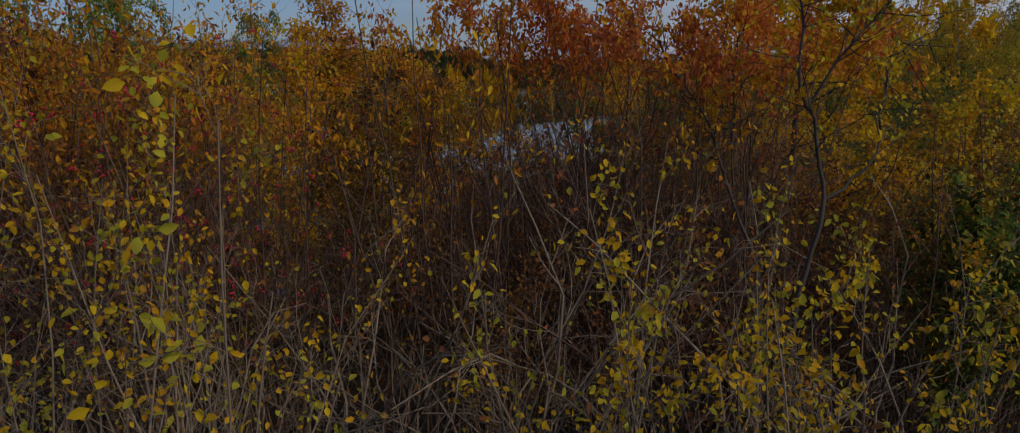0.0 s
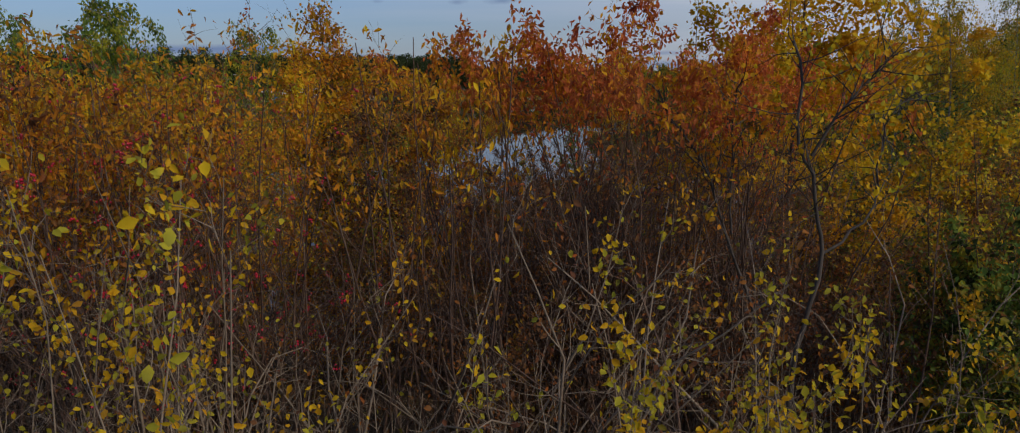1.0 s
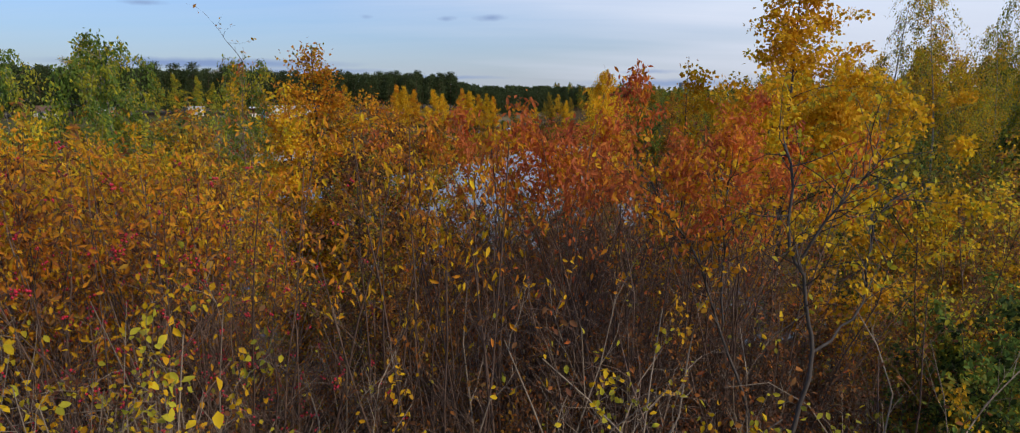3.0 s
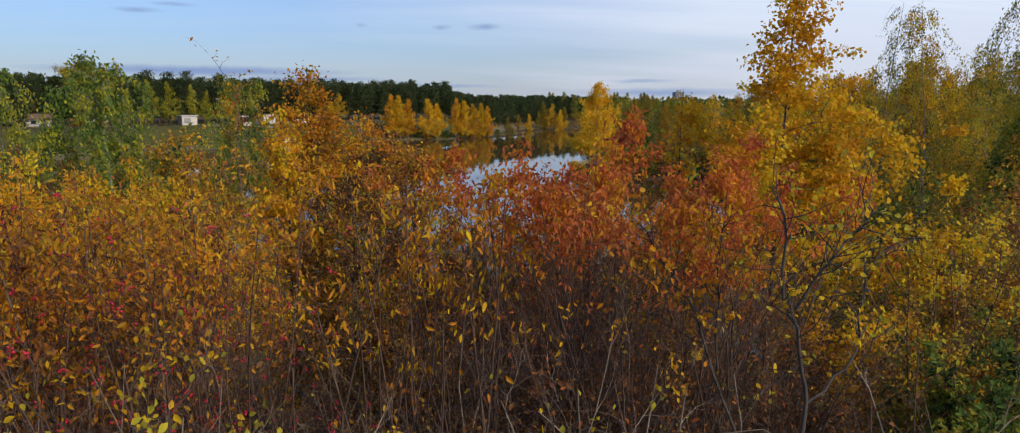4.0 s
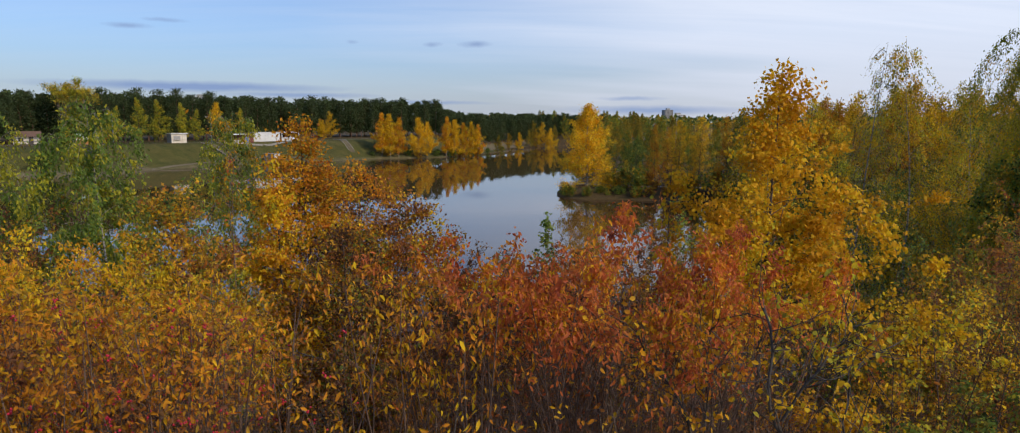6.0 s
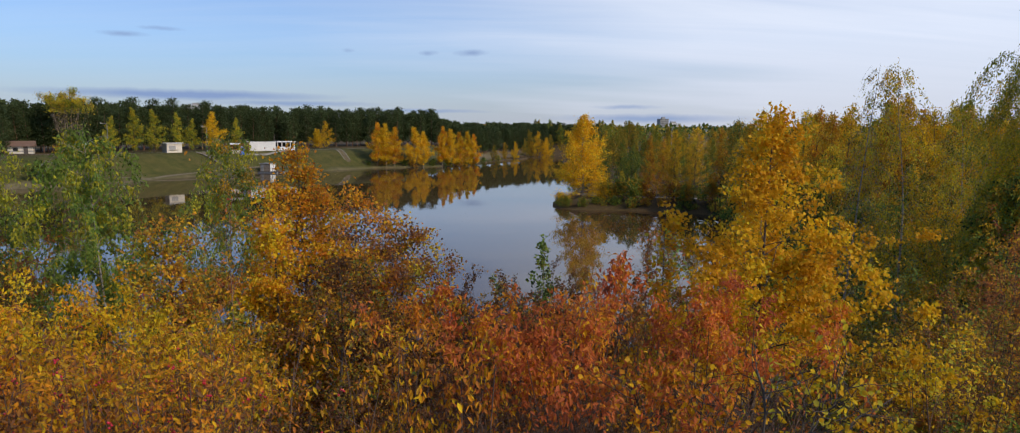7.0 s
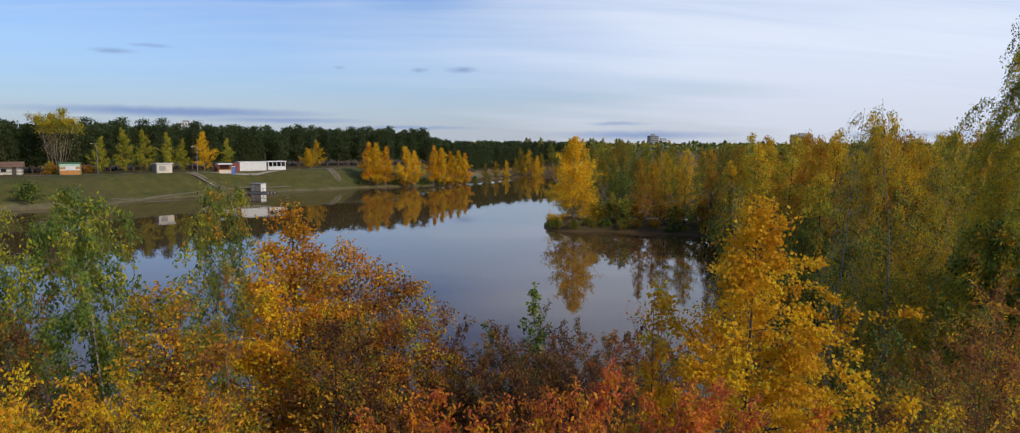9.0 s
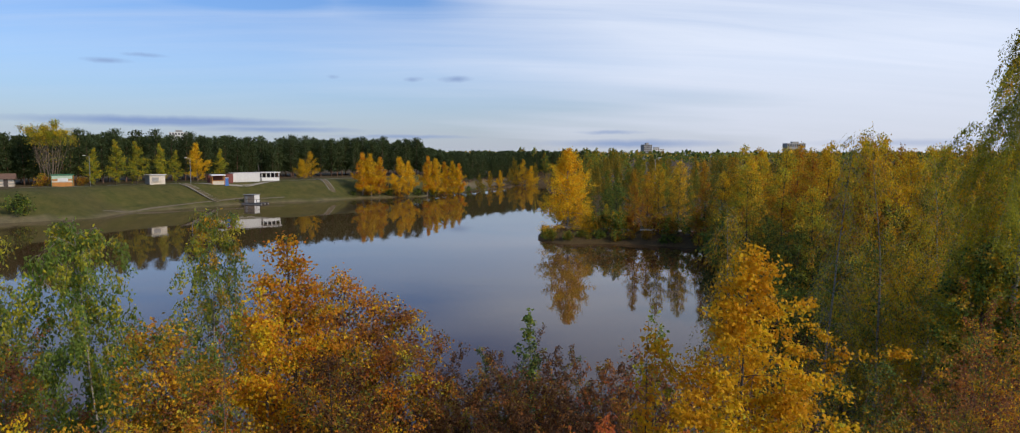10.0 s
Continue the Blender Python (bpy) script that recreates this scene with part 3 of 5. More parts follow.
def broad_tree(seed, label, group, x, y, top, reach, kinds, leaf=0.06, count=12000, wide=0.7, bark=None, trunk=0.06, first=0.15, shape="cone", rise=30, droop=0.3, fine=True, name="tree", limbs=34, lean=(0, 0), weep=0.0, scatter=0.05, twigs=9, squeeze=1.0, z=None, top_kind=None, top_from=0.62, clump=0.0, per=22, side=1.0):
    """A tree with one trunk, limbs that fill the given outline, twigs and a crown of single leaves."""
    rng = np.random.default_rng(seed)
    z = foot(x, y) - 0.08 if z is None else z
    high = top - z
    spine = limb(rng, np.zeros(3), np.array([lean[0], lean[1], 1.0]), high, 12, 0.035, 0.05)
    spine[:, 2] *= high / spine[-1, 2]
    spine[:, :2] -= np.linspace(0, 1, 13)[:, None] * (spine[-1, :2] - np.array(lean) * high)
    paths, tips = [(0, spine, trunk, trunk * 0.08)], [(2, spine[9:])]
    for k in range(limbs):
        u = (k + rng.random()) / limbs
        s = (first + (1 - first) * u * 0.97) * 12
        i = min(int(s), 11)
        at = spine[i] + (spine[i + 1] - spine[i]) * (s - i)
        az = k * 2.4 + rng.normal() * 0.5
        ln = reach * PROFILE[shape](u) * rng.uniform(0.62 if shape != "sharp" else 0.4, 1.12) + 0.03 * reach
        ln *= side ** math.cos(az)
        el = radians(rise + 12 * u + rng.normal() * 12)
        way = np.array([math.cos(az) * math.cos(el), math.sin(az) * math.cos(el) * squeeze, math.sin(el)])
        b = limb(rng, at, way, ln * 1.12, 6, 0.11, 0.02 - weep * 0.5)
        r = max(trunk * (1 - s / 13) * 0.42, 0.005)
        paths.append((1, b, r, r * 0.2))
        tips.append((1, b))
        for q in range(twigs):
            v = (0.2 + 0.8 * (q + rng.random()) / twigs) * 6
            i = min(int(v), 5)
            p = b[i] + (b[i + 1] - b[i]) * (v - i)
            d = unit(unit(b[i + 1] - b[i]) + rng.normal(size=3) * 0.8)
            tw = limb(rng, p, d, (0.06 * reach + 0.34 * ln) * rng.uniform(0.5, 1.2), 4, 0.2, 0.03 - weep)
            paths.append((2, tw, r * 0.35, r * 0.1))
            tips.append((2, tw))
    # bring the crown to the wanted height and width
    every = np.concatenate([p for _, p in tips])
    tall = every[:, 2].max()
    kx = reach / np.percentile(np.hypot(every[:, 0], every[:, 1]), 97)
    seen = set()
    for _, p in tips + [(0, spine)]:
        base = p if p.base is None else p.base
        if id(base) not in seen:
            seen.add(id(base))
            base[:, 2] *= high / tall
            if base is not spine:
                base[:, :2] *= kx
    if clump:
        # sprays of leaves round the twig ends, with gaps between
        heart = sample_on(rng, tips, 2, max(1, count // per), 0.0, 1.2)
        heart = heart[rng.integers(len(heart), size=int(count * 0.85))]
        pos = np.concatenate([heart + rng.normal(size=heart.shape) * (clump, clump, clump * 0.6), sample_on(rng, tips, 2, count - len(heart), scatter, 0.3)])
    else:
        pos = sample_on(rng, tips, 2, count, scatter, 0.3)
    if y < 18:
        pos = pos[rng.random(len(pos)) > 0.55 * np.clip((pos[:, 2] / high - 0.72) / 0.25, 0, 1)]
    leaves = leaf_sets(rng, pos, kinds, leaf, droop, wide, fine and y < 8, reach * 0.7, top_kind, high, top_from)
    return plant(name, label, "tree", group, x, y, z, [p for p in paths if (fine and y < 26) or p[0] < 2], leaves, bark or BARK_DARK, 5)


def forked_tree(seed, label, x, y, boughs, kinds, leaf, count, radius=0.03):
    """A small bare-looking tree: a trunk and a few crooked boughs, thin twigs, leaves at the ends only. Boughs are points in the world."""
    rng = np.random.default_rng(seed)
    z = foot(x, y) - 0.05
    base = np.array([x, y, z])
    paths, tips = [], []
    for k, pts in enumerate(boughs):
        b = np.array(([(x, y, z)] if k == 0 else []) + pts) - base
        # crooked between the bends
        fine = [b[0]]
        for a, e in zip(b, b[1:]):
            fine += [a + (e - a) * 0.5 + rng.normal(size=3) * 0.018, e]
        b = np.array(fine)
        r0 = radius * (1.0 if k == 0 else 0.62)
        paths.append((0, b, r0, r0 * (0.45 if k == 0 else 0.25)))
        n = len(b) - 1
        for q in range(26):
            v = ((0.5 if k == 0 else 0.3) + (0.5 if k == 0 else 0.7) * (q + rng.random()) / 26) * n
            i = min(int(v), n - 1)
            tw = limb(rng, b[i] + (b[i + 1] - b[i]) * (v - i), unit(b[i + 1] - b[i]) * 0.8 + rng.normal(size=3) * 0.7, rng.uniform(0.2, 0.6), 5, 0.18, 0.03)
            paths.append((1, tw, 0.005, 0.0015))
            tips.append((2, tw))
    pos = sample_on(rng, tips, 2, count, 0.03, 1.5)
    plant("young_tree", label, "tree", "dark young trees", x, y, z, paths, leaf_sets(rng, pos, kinds, leaf, 0.4, 0.7, True, 0.6), BARK_DARK, 6)


def weeping_birch(seed, label, group, x, y, top, reach, kinds, limbs=34, strands=13, hang=(0.9, 2.4), count=26000, leaf=0.085, trunk=0.07, first=0.12, bark=None):
    """A birch whose twigs hang as a curtain of leafy strands."""
    rng = np.random.default_rng(seed)
    z = foot(x, y) - 0.08
    high = top - z
    spine = limb(rng, np.zeros(3), np.array([0, 0, 1.0]), high, 12, 0.03, 0.05)
    spine[:, 2] *= high / spine[-1, 2]
    paths, hung = [(0, spine, trunk, trunk * 0.06)], [(2, spine[10:])]
    for k in range(limbs):
        u = first + (0.985 - first) * (k + rng.random()) / limbs
        i = min(int(u * 12), 11)
        at = spine[i] + (spine[i + 1] - spine[i]) * (u * 12 - i)
        az = k * 2.4 + rng.normal() * 0.3
        ln = reach * (min(1.0, (u + 0.15) / 0.4) * (1 - u) ** 0.5 * 1.1 + 0.10) * rng.uniform(0.6, 1.15)
        b = limb(rng, at, np.array([math.cos(az), math.sin(az), 1.1]), ln * 1.2, 6, 0.08, -0.10)
        b[:, 2] = np.minimum(b[:, 2], high)
        paths.append((1, b, max(0.006, trunk * 0.3 * (1 - u)), 0.004))
        for q in range(strands):
            p = b[1 + int(rng.integers(6))] + rng.normal(size=3) * 0.05
            s = limb(rng, p, np.array([math.cos(az) * 0.5, math.sin(az) * 0.5, -0.3]), rng.uniform(*hang) * (0.35 + 0.65 * min(1.0, (1.02 - u) / 0.4)), 6, 0.10, -0.32)
            paths.append((2, s, 0.003, 0.0015))
            hung.append((2, s))
    pos = sample_on(rng, hung, 2, count, 0.05)
    pos = pos[pos[:, 2] > 0.2]
    plant("birch_tree", label, "tree", group, x, y, z, paths, leaf_sets(rng, pos, kinds, leaf, 0.9, 0.45, False, reach), bark or BARK_BIRCH, 6)


def pine(seed, label, group, x, y, high, reach):
    """A Scots pine: bare lower trunk, tiers of needle pads and a rounded top."""
    rng = np.random.default_rng(seed)
    z = foot(x, y) - 0.1
    tr = limb(rng, np.zeros(3), np.array([0, 0, 1.0]), high * 0.96, 8, 0.02, 0.03)
    paths, cl = [(0, tr, 0.18, 0.03)], []
    for k in range(54):
        u = 0.14 + 0.86 * (k / 53)
        i = min(int(u * 8), 7)
        at = tr[i] + (tr[i + 1] - tr[i]) * (u * 8 - i)
        az = k * 2.4 + rng.random()
        ln = reach * (min(1, (u + 0.1) / 0.55) * (1.03 - u) ** 0.45) * rng.uniform(0.55, 1.15) + 0.25
        b = limb(rng, at, np.array([math.cos(az), math.sin(az), 0.25]), ln, 4, 0.1, 0.07)
        if k % 2 == 0:
            paths.append((1, b, 0.05, 0.015))
        for c in b[2:]:
            cl.append(c + rng.normal(size=(13, 3)) * (0.55, 0.55, 0.22))
    pos = np.concatenate(cl)
    crown = leaf_arrays(rng, pos, rng.uniform(0.35, 0.65, len(pos)), -0.3, 0.45, False)
    return plant("pine_tree", label, "tree", group, x, y, z, paths, [(crown, LEAF["pine"])], BARK_PINE, 5)


def stand(ob, x, y, scale, rng, tilt=2.0):
    """A copy of a plant with its foot on the ground, turned at random."""
    c = copy_thing(ob, pose(x, y, foot(x, y) - 0.1, rng.uniform(-tilt, tilt), rng.uniform(-tilt, tilt), rng.uniform(0, 360)))
    c.scale = (scale * rng.uniform(0.9, 1.1),) * 2 + (scale,)
    return c


# the left hand shrubs with berries
SPINDLE = "spindle shrub with yellow-orange leaves and red berries on the bank"
for i, (x, y, top, reach, n) in enumerate([(-4.6, 8.7, 10.42, 1.0, 8500), (-3.5, 8.8, 10.38, 0.85, 8000), (-2.8, 8.6, 10.12, 0.6, 5000), (-5.9, 8.6, 10.35, 1.1, 8500), (-3.9, 7.3, 9.8, 1.0, 4200), (-2.9, 6.9, 9.5, 0.7, 2400), (-5.2, 6.9, 9.9, 1.1, 3800), (-7.4, 9.6, 10.0, 1.3, 7000), (-2.9, 6.0, 10.6, 0.6, 1800), (-3.8, 6.3, 10.65, 0.7, 1900), (-2.2, 5.8, 10.5, 0.5, 1100), (-4.7, 6.3, 10.65, 0.8, 1900), (-1.6, 6.6, 10.6, 0.4, 900), (-2.0, 6.5, 10.65, 0.45, 1000)]):
    tall = top > 10.1 and n > 3000
    shrub(100 + i, SPINDLE, "spindle shrubs", x, y, top, reach, ["gold", "orange", "yellow", "spindle", "gold"] if tall else ["spindle", "orange", "gold"] if n > 4300 else ["rose", "orange", "spindle", "orange"], 30 if n > 1900 else 14, 0.053, int(n * 1.4), 0.40, 0.5, None, 0.62 if tall else 0.45, 90, name="spindle_shrub", twigs=10, dome=0.2 if i < 9 else 0.08, plume=1.8 if tall else 0.7 if i < 9 else 2.5)
# cherry shoots in the middle
CHERRY = "thin-stemmed cherry shrub with drooping yellow-orange leaves"
for i, (x, y, top, reach, n) in enumerate([(-0.4, 6.5, 10.7, 0.5, 330), (0.1, 6.3, 10.85, 0.45, 330), (-0.75, 6.6, 9.8, 0.5, 160), (0.3, 7.0, 10.45, 0.45, 340), (-0.1, 7.6, 9.9, 0.5, 300)]):
    shrub(130 + i, CHERRY, "cherry shrubs", x, y, top, reach, ["cherry", "orange", "cherry"], 9, 0.066, n, 0.36, 0.9, BARK_TWIG, 0.60, 0, name="cherry_shrub", twigs=5)
# red shrubs over grey stems
REDS = "red-orange leaved shrub over dense bare grey stems"
for i, (x, y, top, reach, n) in enumerate([(0.9, 7.3, 10.85, 0.55, 9000), (1.35, 7.5, 10.82, 0.5, 8500), (2.15, 7.4, 10.65, 0.45, 7500), (2.5, 7.2, 10.4, 0.42, 5000), (1.15, 6.9, 10.6, 0.45, 5200)]):
    shrub(140 + i, REDS, "red shrubs", x, y, top, reach, ["red", "red", "orange", "red"], 24, 0.050, int(n * 1.6), 0.42, 0.6, BARK_TWIG, 0.785, 0, name="red_shrub", wobble=0.11, twigs=9, soft=0.10, dome=0.25, plume=2.4)
# low russet growth under them
for i, (x, y, top, reach) in enumerate([(-0.9, 7.7, 9.1, 0.9), (0.0, 8.0, 9.3, 0.9), (0.8, 7.6, 9.4, 0.8), (1.5, 8.0, 9.6, 0.9), (2.2, 8.1, 9.6, 0.8), (2.9, 7.2, 8.9, 0.7), (-1.8, 7.8, 9.2, 0.9), (1.9, 6.9, 9.2, 0.8), (0.2, 7.0, 9.0, 0.8), (3.4, 7.0, 9.2, 0.7)]):
    shrub(170 + i, "low russet shrub of fine twigs and small leaves", "russet shrubs", x, y, top, reach, ["rose", "dusky", "rose"] if i % 2 else ["rose", "brown", "dusky"], 16, 0.042, 3800, 0.5, 0.4, None, 0.12, 0, False, "russet_shrub", 0.14, 8, 0.009, -0.04, 0.4)
# the yellow tree and a sapling beside it
broad_tree(150, "golden-leaved young tree with layered boughs on the bank", "", 3.6, 9.2, 12.15, 1.95, ["sunny", "gold", "yellow"], 0.050, 32000, 0.8, BARK_DARK, 0.05, 0.38, "tiered", 24, 0.3, True, "yellow_tree", 50, scatter=0.05, twigs=8, top_kind="sunny", clump=0.068, per=26, side=1.4)
broad_tree(151, "small orange-yellow sapling beside the yellow tree", "", 2.62, 10.0, 11.08, 0.5, ["sunny", "orange", "gold"], 0.06, 2400, 0.75, BARK_DARK, 0.03, 0.3, "cone", 38, 0.3, True, "yellow_sapling", 22, scatter=0.04, clump=0.07, per=16)
# two dark crooked young trees before it
forked_tree(152, "young tree with crooked dark boughs and few yellow leaves", 1.93, 5.45, [[(2.03, 5.5, 8.40), (2.12, 5.55, 8.68), (2.2, 5.6, 9.02), (2.16, 5.6, 9.2), (2.11, 5.6, 9.51), (2.03, 5.65, 9.68), (2.05, 5.7, 10.05), (2.02, 5.8, 10.32)], [(2.09, 5.6, 9.62), (2.22, 5.6, 9.85), (2.4, 5.65, 10.04), (2.6, 5.7, 10.24)], [(2.2, 5.6, 9.0), (2.45, 5.75, 9.12), (2.62, 5.8, 9.27), (2.61, 5.8, 9.52), (2.67, 5.85, 9.78), (2.82, 5.9, 9.94), (3.0, 6.0, 9.98)]], ["lime", "yellow"], 0.045, 380, 0.017)
forked_tree(153, "young tree with slanting dark stems and few orange leaves", 2.1, 6.15, [[(2.05, 6.2, 8.3), (1.95, 6.2, 8.6), (1.81, 6.2, 8.94), (1.67, 6.25, 9.40), (1.48, 6.3, 9.72), (1.30, 6.3, 10.02)], [(1.83, 6.2, 9.0), (1.84, 6.3, 9.3), (1.83, 6.3, 9.69), (1.86, 6.3, 10.08)]], ["orange", "cherry", "spindle"], 0.046, 460, 0.014)
# right hand shrubs
for i, (x, y, top, reach, kinds, n) in enumerate([(5.3, 8.9, 9.5, 1.1, ["olive", "brown", "spindle"], 5600), (7.4, 10.6, 9.7, 1.2, ["olive", "brown", "spindle"], 6000), (6.4, 9.8, 9.6, 1.1, ["olive", "brown", "olive"], 5600), (4.9, 7.0, 8.9, 1.0, ["dark", "green"], 8000), (6.4, 7.8, 9.2, 1.2, ["dark", "green", "olive"], 8000), (3.95, 6.3, 9.15, 0.75, ["dark", "green", "olive"], 6500), (8.6, 10.0, 9.4, 1.4, ["olive", "brown", "spindle"], 6000), (4.5, 8.0, 9.1, 0.8, ["olive", "spindle"], 3200)]):
    shrub(160 + i, "dense yellow-green shrub on the bank", "yellow-green shrubs", x, y, top, reach, kinds, 18, 0.052, int(n * 1.35), 0.55, 0.3, None, 0.1, 0, name="green_shrub")
for i, (x, y, top, n) in enumerate([(5.05, 8.3, 10.3, 520), (5.6, 8.5, 9.95, 380), (4.1, 7.2, 9.5, 420)]):
    shrub(155 + i, "thin shrub with bright yellow leaf sprays", "yellow-green shrubs", x, y, top, 0.55, ["lime", "gold", "olive"], 8, 0.048, int(n * 1.3), 0.6, 0.3, BARK_TWIG, 0.5, 0, name="green_shrub", twigs=6, plume=1.2)
# near shoots close to the lens
for i, (x, y, top, n) in enumerate([(-1.05, 3.35, 10.0, 110), (-1.35, 3.6, 9.95, 230), (-1.0, 3.85, 9.7, 210), (-1.6, 3.9, 9.95, 260), (0.7, 4.1, 9.6, 260), (1.02, 3.9, 9.5, 260), (0.65, 4.5, 9.3, 220), (1.4, 4.0, 9.45, 260), (1.8, 4.2, 9.4, 240), (1.95, 4.6, 9.25, 200), (1.1, 3.5, 9.2, 200), (1.65, 3.5, 9.15, 200), (2.1, 3.7, 9.1, 200), (-1.9, 4.3, 9.9, 260), (-1.15, 4.2, 9.5, 220), (-1.25, 4.6, 10.05, 160), (-2.3, 4.6, 9.8, 240)]):
    shrub(180 + i, "young shoots with sparse round yellow leaves", "yellow-leaved shoots", x, y, top, 0.42, ["lime", "yellow"], 4, 0.037, int(n * 1.3), 0.62, 0.4, BARK_PALE, 0.35, 0, name="leafy_shoot", twigs=6, single=100 if i in (0, 5, 7) else 0, radius=0.009, dome=0.5, wobble=0.12, plume=0.2)
# arching bare stems low in front
for i, (x, y, top) in enumerate([(-0.6, 4.8, 9.37), (0.2, 4.7, 9.67), (-1.5, 4.9, 9.62), (-2.4, 5.0, 9.72), (0.8, 5.2, 9.52), (1.5, 5.2, 9.42), (-3.1, 4.9, 9.72), (3.1, 6.0, 9.32), (-4.1, 5.6, 9.92), (-3.0, 5.6, 9.92), (-2.0, 5.5, 9.72), (1.2, 4.8, 9.32), (2.7, 5.6, 9.32), (-1.0, 5.6, 9.62), (0.1, 5.6, 9.72)]):
    shrub(500 + i, "tangle of arching bare brown stems", "bare shrubs", x, y, top, 1.0, ["rose", "lime", "rose"], 11, 0.042, 110, 0.6, 0.4, BARK_TWIG if i % 4 == 3 else BARK_PALE, 0.2, 0, name="bare_shrub", wobble=0.17, twigs=6, radius=0.012, rise=-0.17, dome=0.6)
# orange tree and its neighbours down the slope
broad_tree(200, "bushy orange and golden wild apple tree on the slope", "", -3.05, 15.6, 11.6, 1.6, ["orange", "gold", "olive", "orange", "spindle", "orange"], 0.070, 30000, 0.7, BARK_DARK, 0.09, 0.10, "dome", 30, 0.3, True, "apple_tree", 56, (-0.02, 0), scatter=0.08, top_kind="orange", top_from=0.80, clump=0.13, per=34)
broad_tree(201, "rounded golden-brown hawthorn on the slope", "", -4.9, 13.4, 10.5, 1.4, ["olive", "spindle", "olive", "amber", "brown"], 0.064, 28000, 0.7, BARK_DARK, 0.07, 0.06, "round", 25, 0.3, True, "hawthorn_tree", 50, scatter=0.07, clump=0.12, per=30)
broad_tree(202, "rounded purple-brown hawthorn with yellow leaf tips", "", -1.35, 17.4, 10.0, 1.5, ["brown", "rose", "spindle", "brown", "lime"], 0.072, 24000, 0.7, BARK_DARK, 0.07, 0.06, "round", 25, 0.3, True, "hawthorn_tree", 50, scatter=0.09, clump=0.14, per=30)
# dusky leaf kinds here put the shade of the hollow into the colour
broad_tree(203, "low hawthorn on the slope, leaves coloured dark for shade", "", -2.1, 13.6, 9.7, 1.2, ["dusky", "olive", "brown", "dusky"], 0.062, 15000, 0.7, BARK_DARK, 0.06, 0.05, "round", 25, 0.3, True, "hawthorn_tree", 44, scatter=0.07, clump=0.12, per=26)
broad_tree(204, "orange and olive hawthorn behind the apple tree", "", -2.3, 17.0, 10.7, 1.5, ["orange", "brown", "spindle", "rose"], 0.072, 22000, 0.7, BARK_DARK, 0.07, 0.06, "round", 25, 0.3, True, "hawthorn_tree", 50, scatter=0.10, clump=0.14, per=30)
broad_tree(205, "golden-olive hawthorn with drooping boughs", "", -3.39, 14.2, 10.8, 0.95, ["gold", "orange", "gold"], 0.066, 15000, 0.7, BARK_DARK, 0.06, 0.06, "round", 25, 0.4, True, "hawthorn_tree", 40, scatter=0.07, clump=0.11, per=26)
broad_tree(206, "thin rust-leaved sapling on the slope", "", -2.75, 10.2, 11.65, 0.5, ["red", "orange", "spindle"], 0.055, 260, 0.5, BARK_TWIG, 0.022, 0.45, "vase", 55, 0.2, True, "rust_sapling", 16, scatter=0.04, twigs=6)
for i, (x, y, top, reach, kinds) in enumerate([(1.3, 17.6, 8.7, 1.8, ["dusky", "dusky", "brown"]), (3.2, 17.3, 8.7, 1.8, ["dusky", "dusky", "rose"]), (2.4, 19.6, 8.2, 2.0, ["dusky", "dark"]), (-0.2, 16.9, 8.2, 1.5, ["dusky", "dusky"]), (-8.5, 14.9, 10.0, 1.0, ["rose", "olive", "brown"]), (-9.8, 15.2, 9.3, 1.4, ["rose", "brown"]), (0.2, 19.0, 8.0, 1.9, ["dusky", "olive"]), (4.6, 15.5, 9.0, 1.3, ["rose", "brown"]), (-0.2, 12.0, 8.6, 1.3, ["brown", "rose"]), (1.6, 12.4, 8.7, 1.3, ["brown", "rose"]), (3.2, 12.4, 8.9, 1.2, ["brown", "olive"]), (-7.4, 14.6, 8.5, 1.0, ["rose", "brown"]), (3.7, 14.8, 9.1, 1.1, ["dusky", "rose", "brown"]), (2.2, 15.4, 8.7, 1.2, ["dusky", "rose", "dusky"])]):
    shrub(210 + i, "brown half-bare shrub on the slope", "brown shrubs", x, y, top, reach, kinds, 24, 0.066, 20000 if "dusky" in kinds else 8000, 0.5, 0.3, None, 0.1, 0, name="brown_shrub", plume=0.2 if "dusky" in kinds else 0.5)
shrub(229, "upright shrub with thin dusky pink leaves", "brown shrubs", 2.62, 10.9, 10.6, 0.45, ["rose", "red", "brown"], 11, 0.055, 900, 0.45, 0.3, None, 0.5, 0, name="brown_shrub", wobble=0.06, plume=0.6)
for i, (x, y, top, reach, kinds) in enumerate([(8.6, 12.1, 10.4, 0.85, ["rose", "spindle", "brown"]), (11.6, 14.6, 10.0, 1.2, ["olive", "brown"]), (10.2, 13.6, 9.6, 1.2, ["brown", "rose"]), (6.2, 13.4, 9.2, 1.2, ["olive", "brown", "green"]), (13.5, 16.5, 10.2, 1.4, ["rose", "spindle"]), (5.4, 12.5, 9.8, 1.0, ["olive", "rose"]), (7.4, 13.0, 9.9, 0.8, ["olive", "dark"]), (9.8, 11.6, 9.7, 0.8, ["spindle", "rose"])]):
    shrub(230 + i, "half-bare shrub with dull leaves on the slope", "brown shrubs", x, y, top, reach, kinds, 14, 0.066, 4200, 0.5, 0.3, None, 0.2, 0, name="brown_shrub")
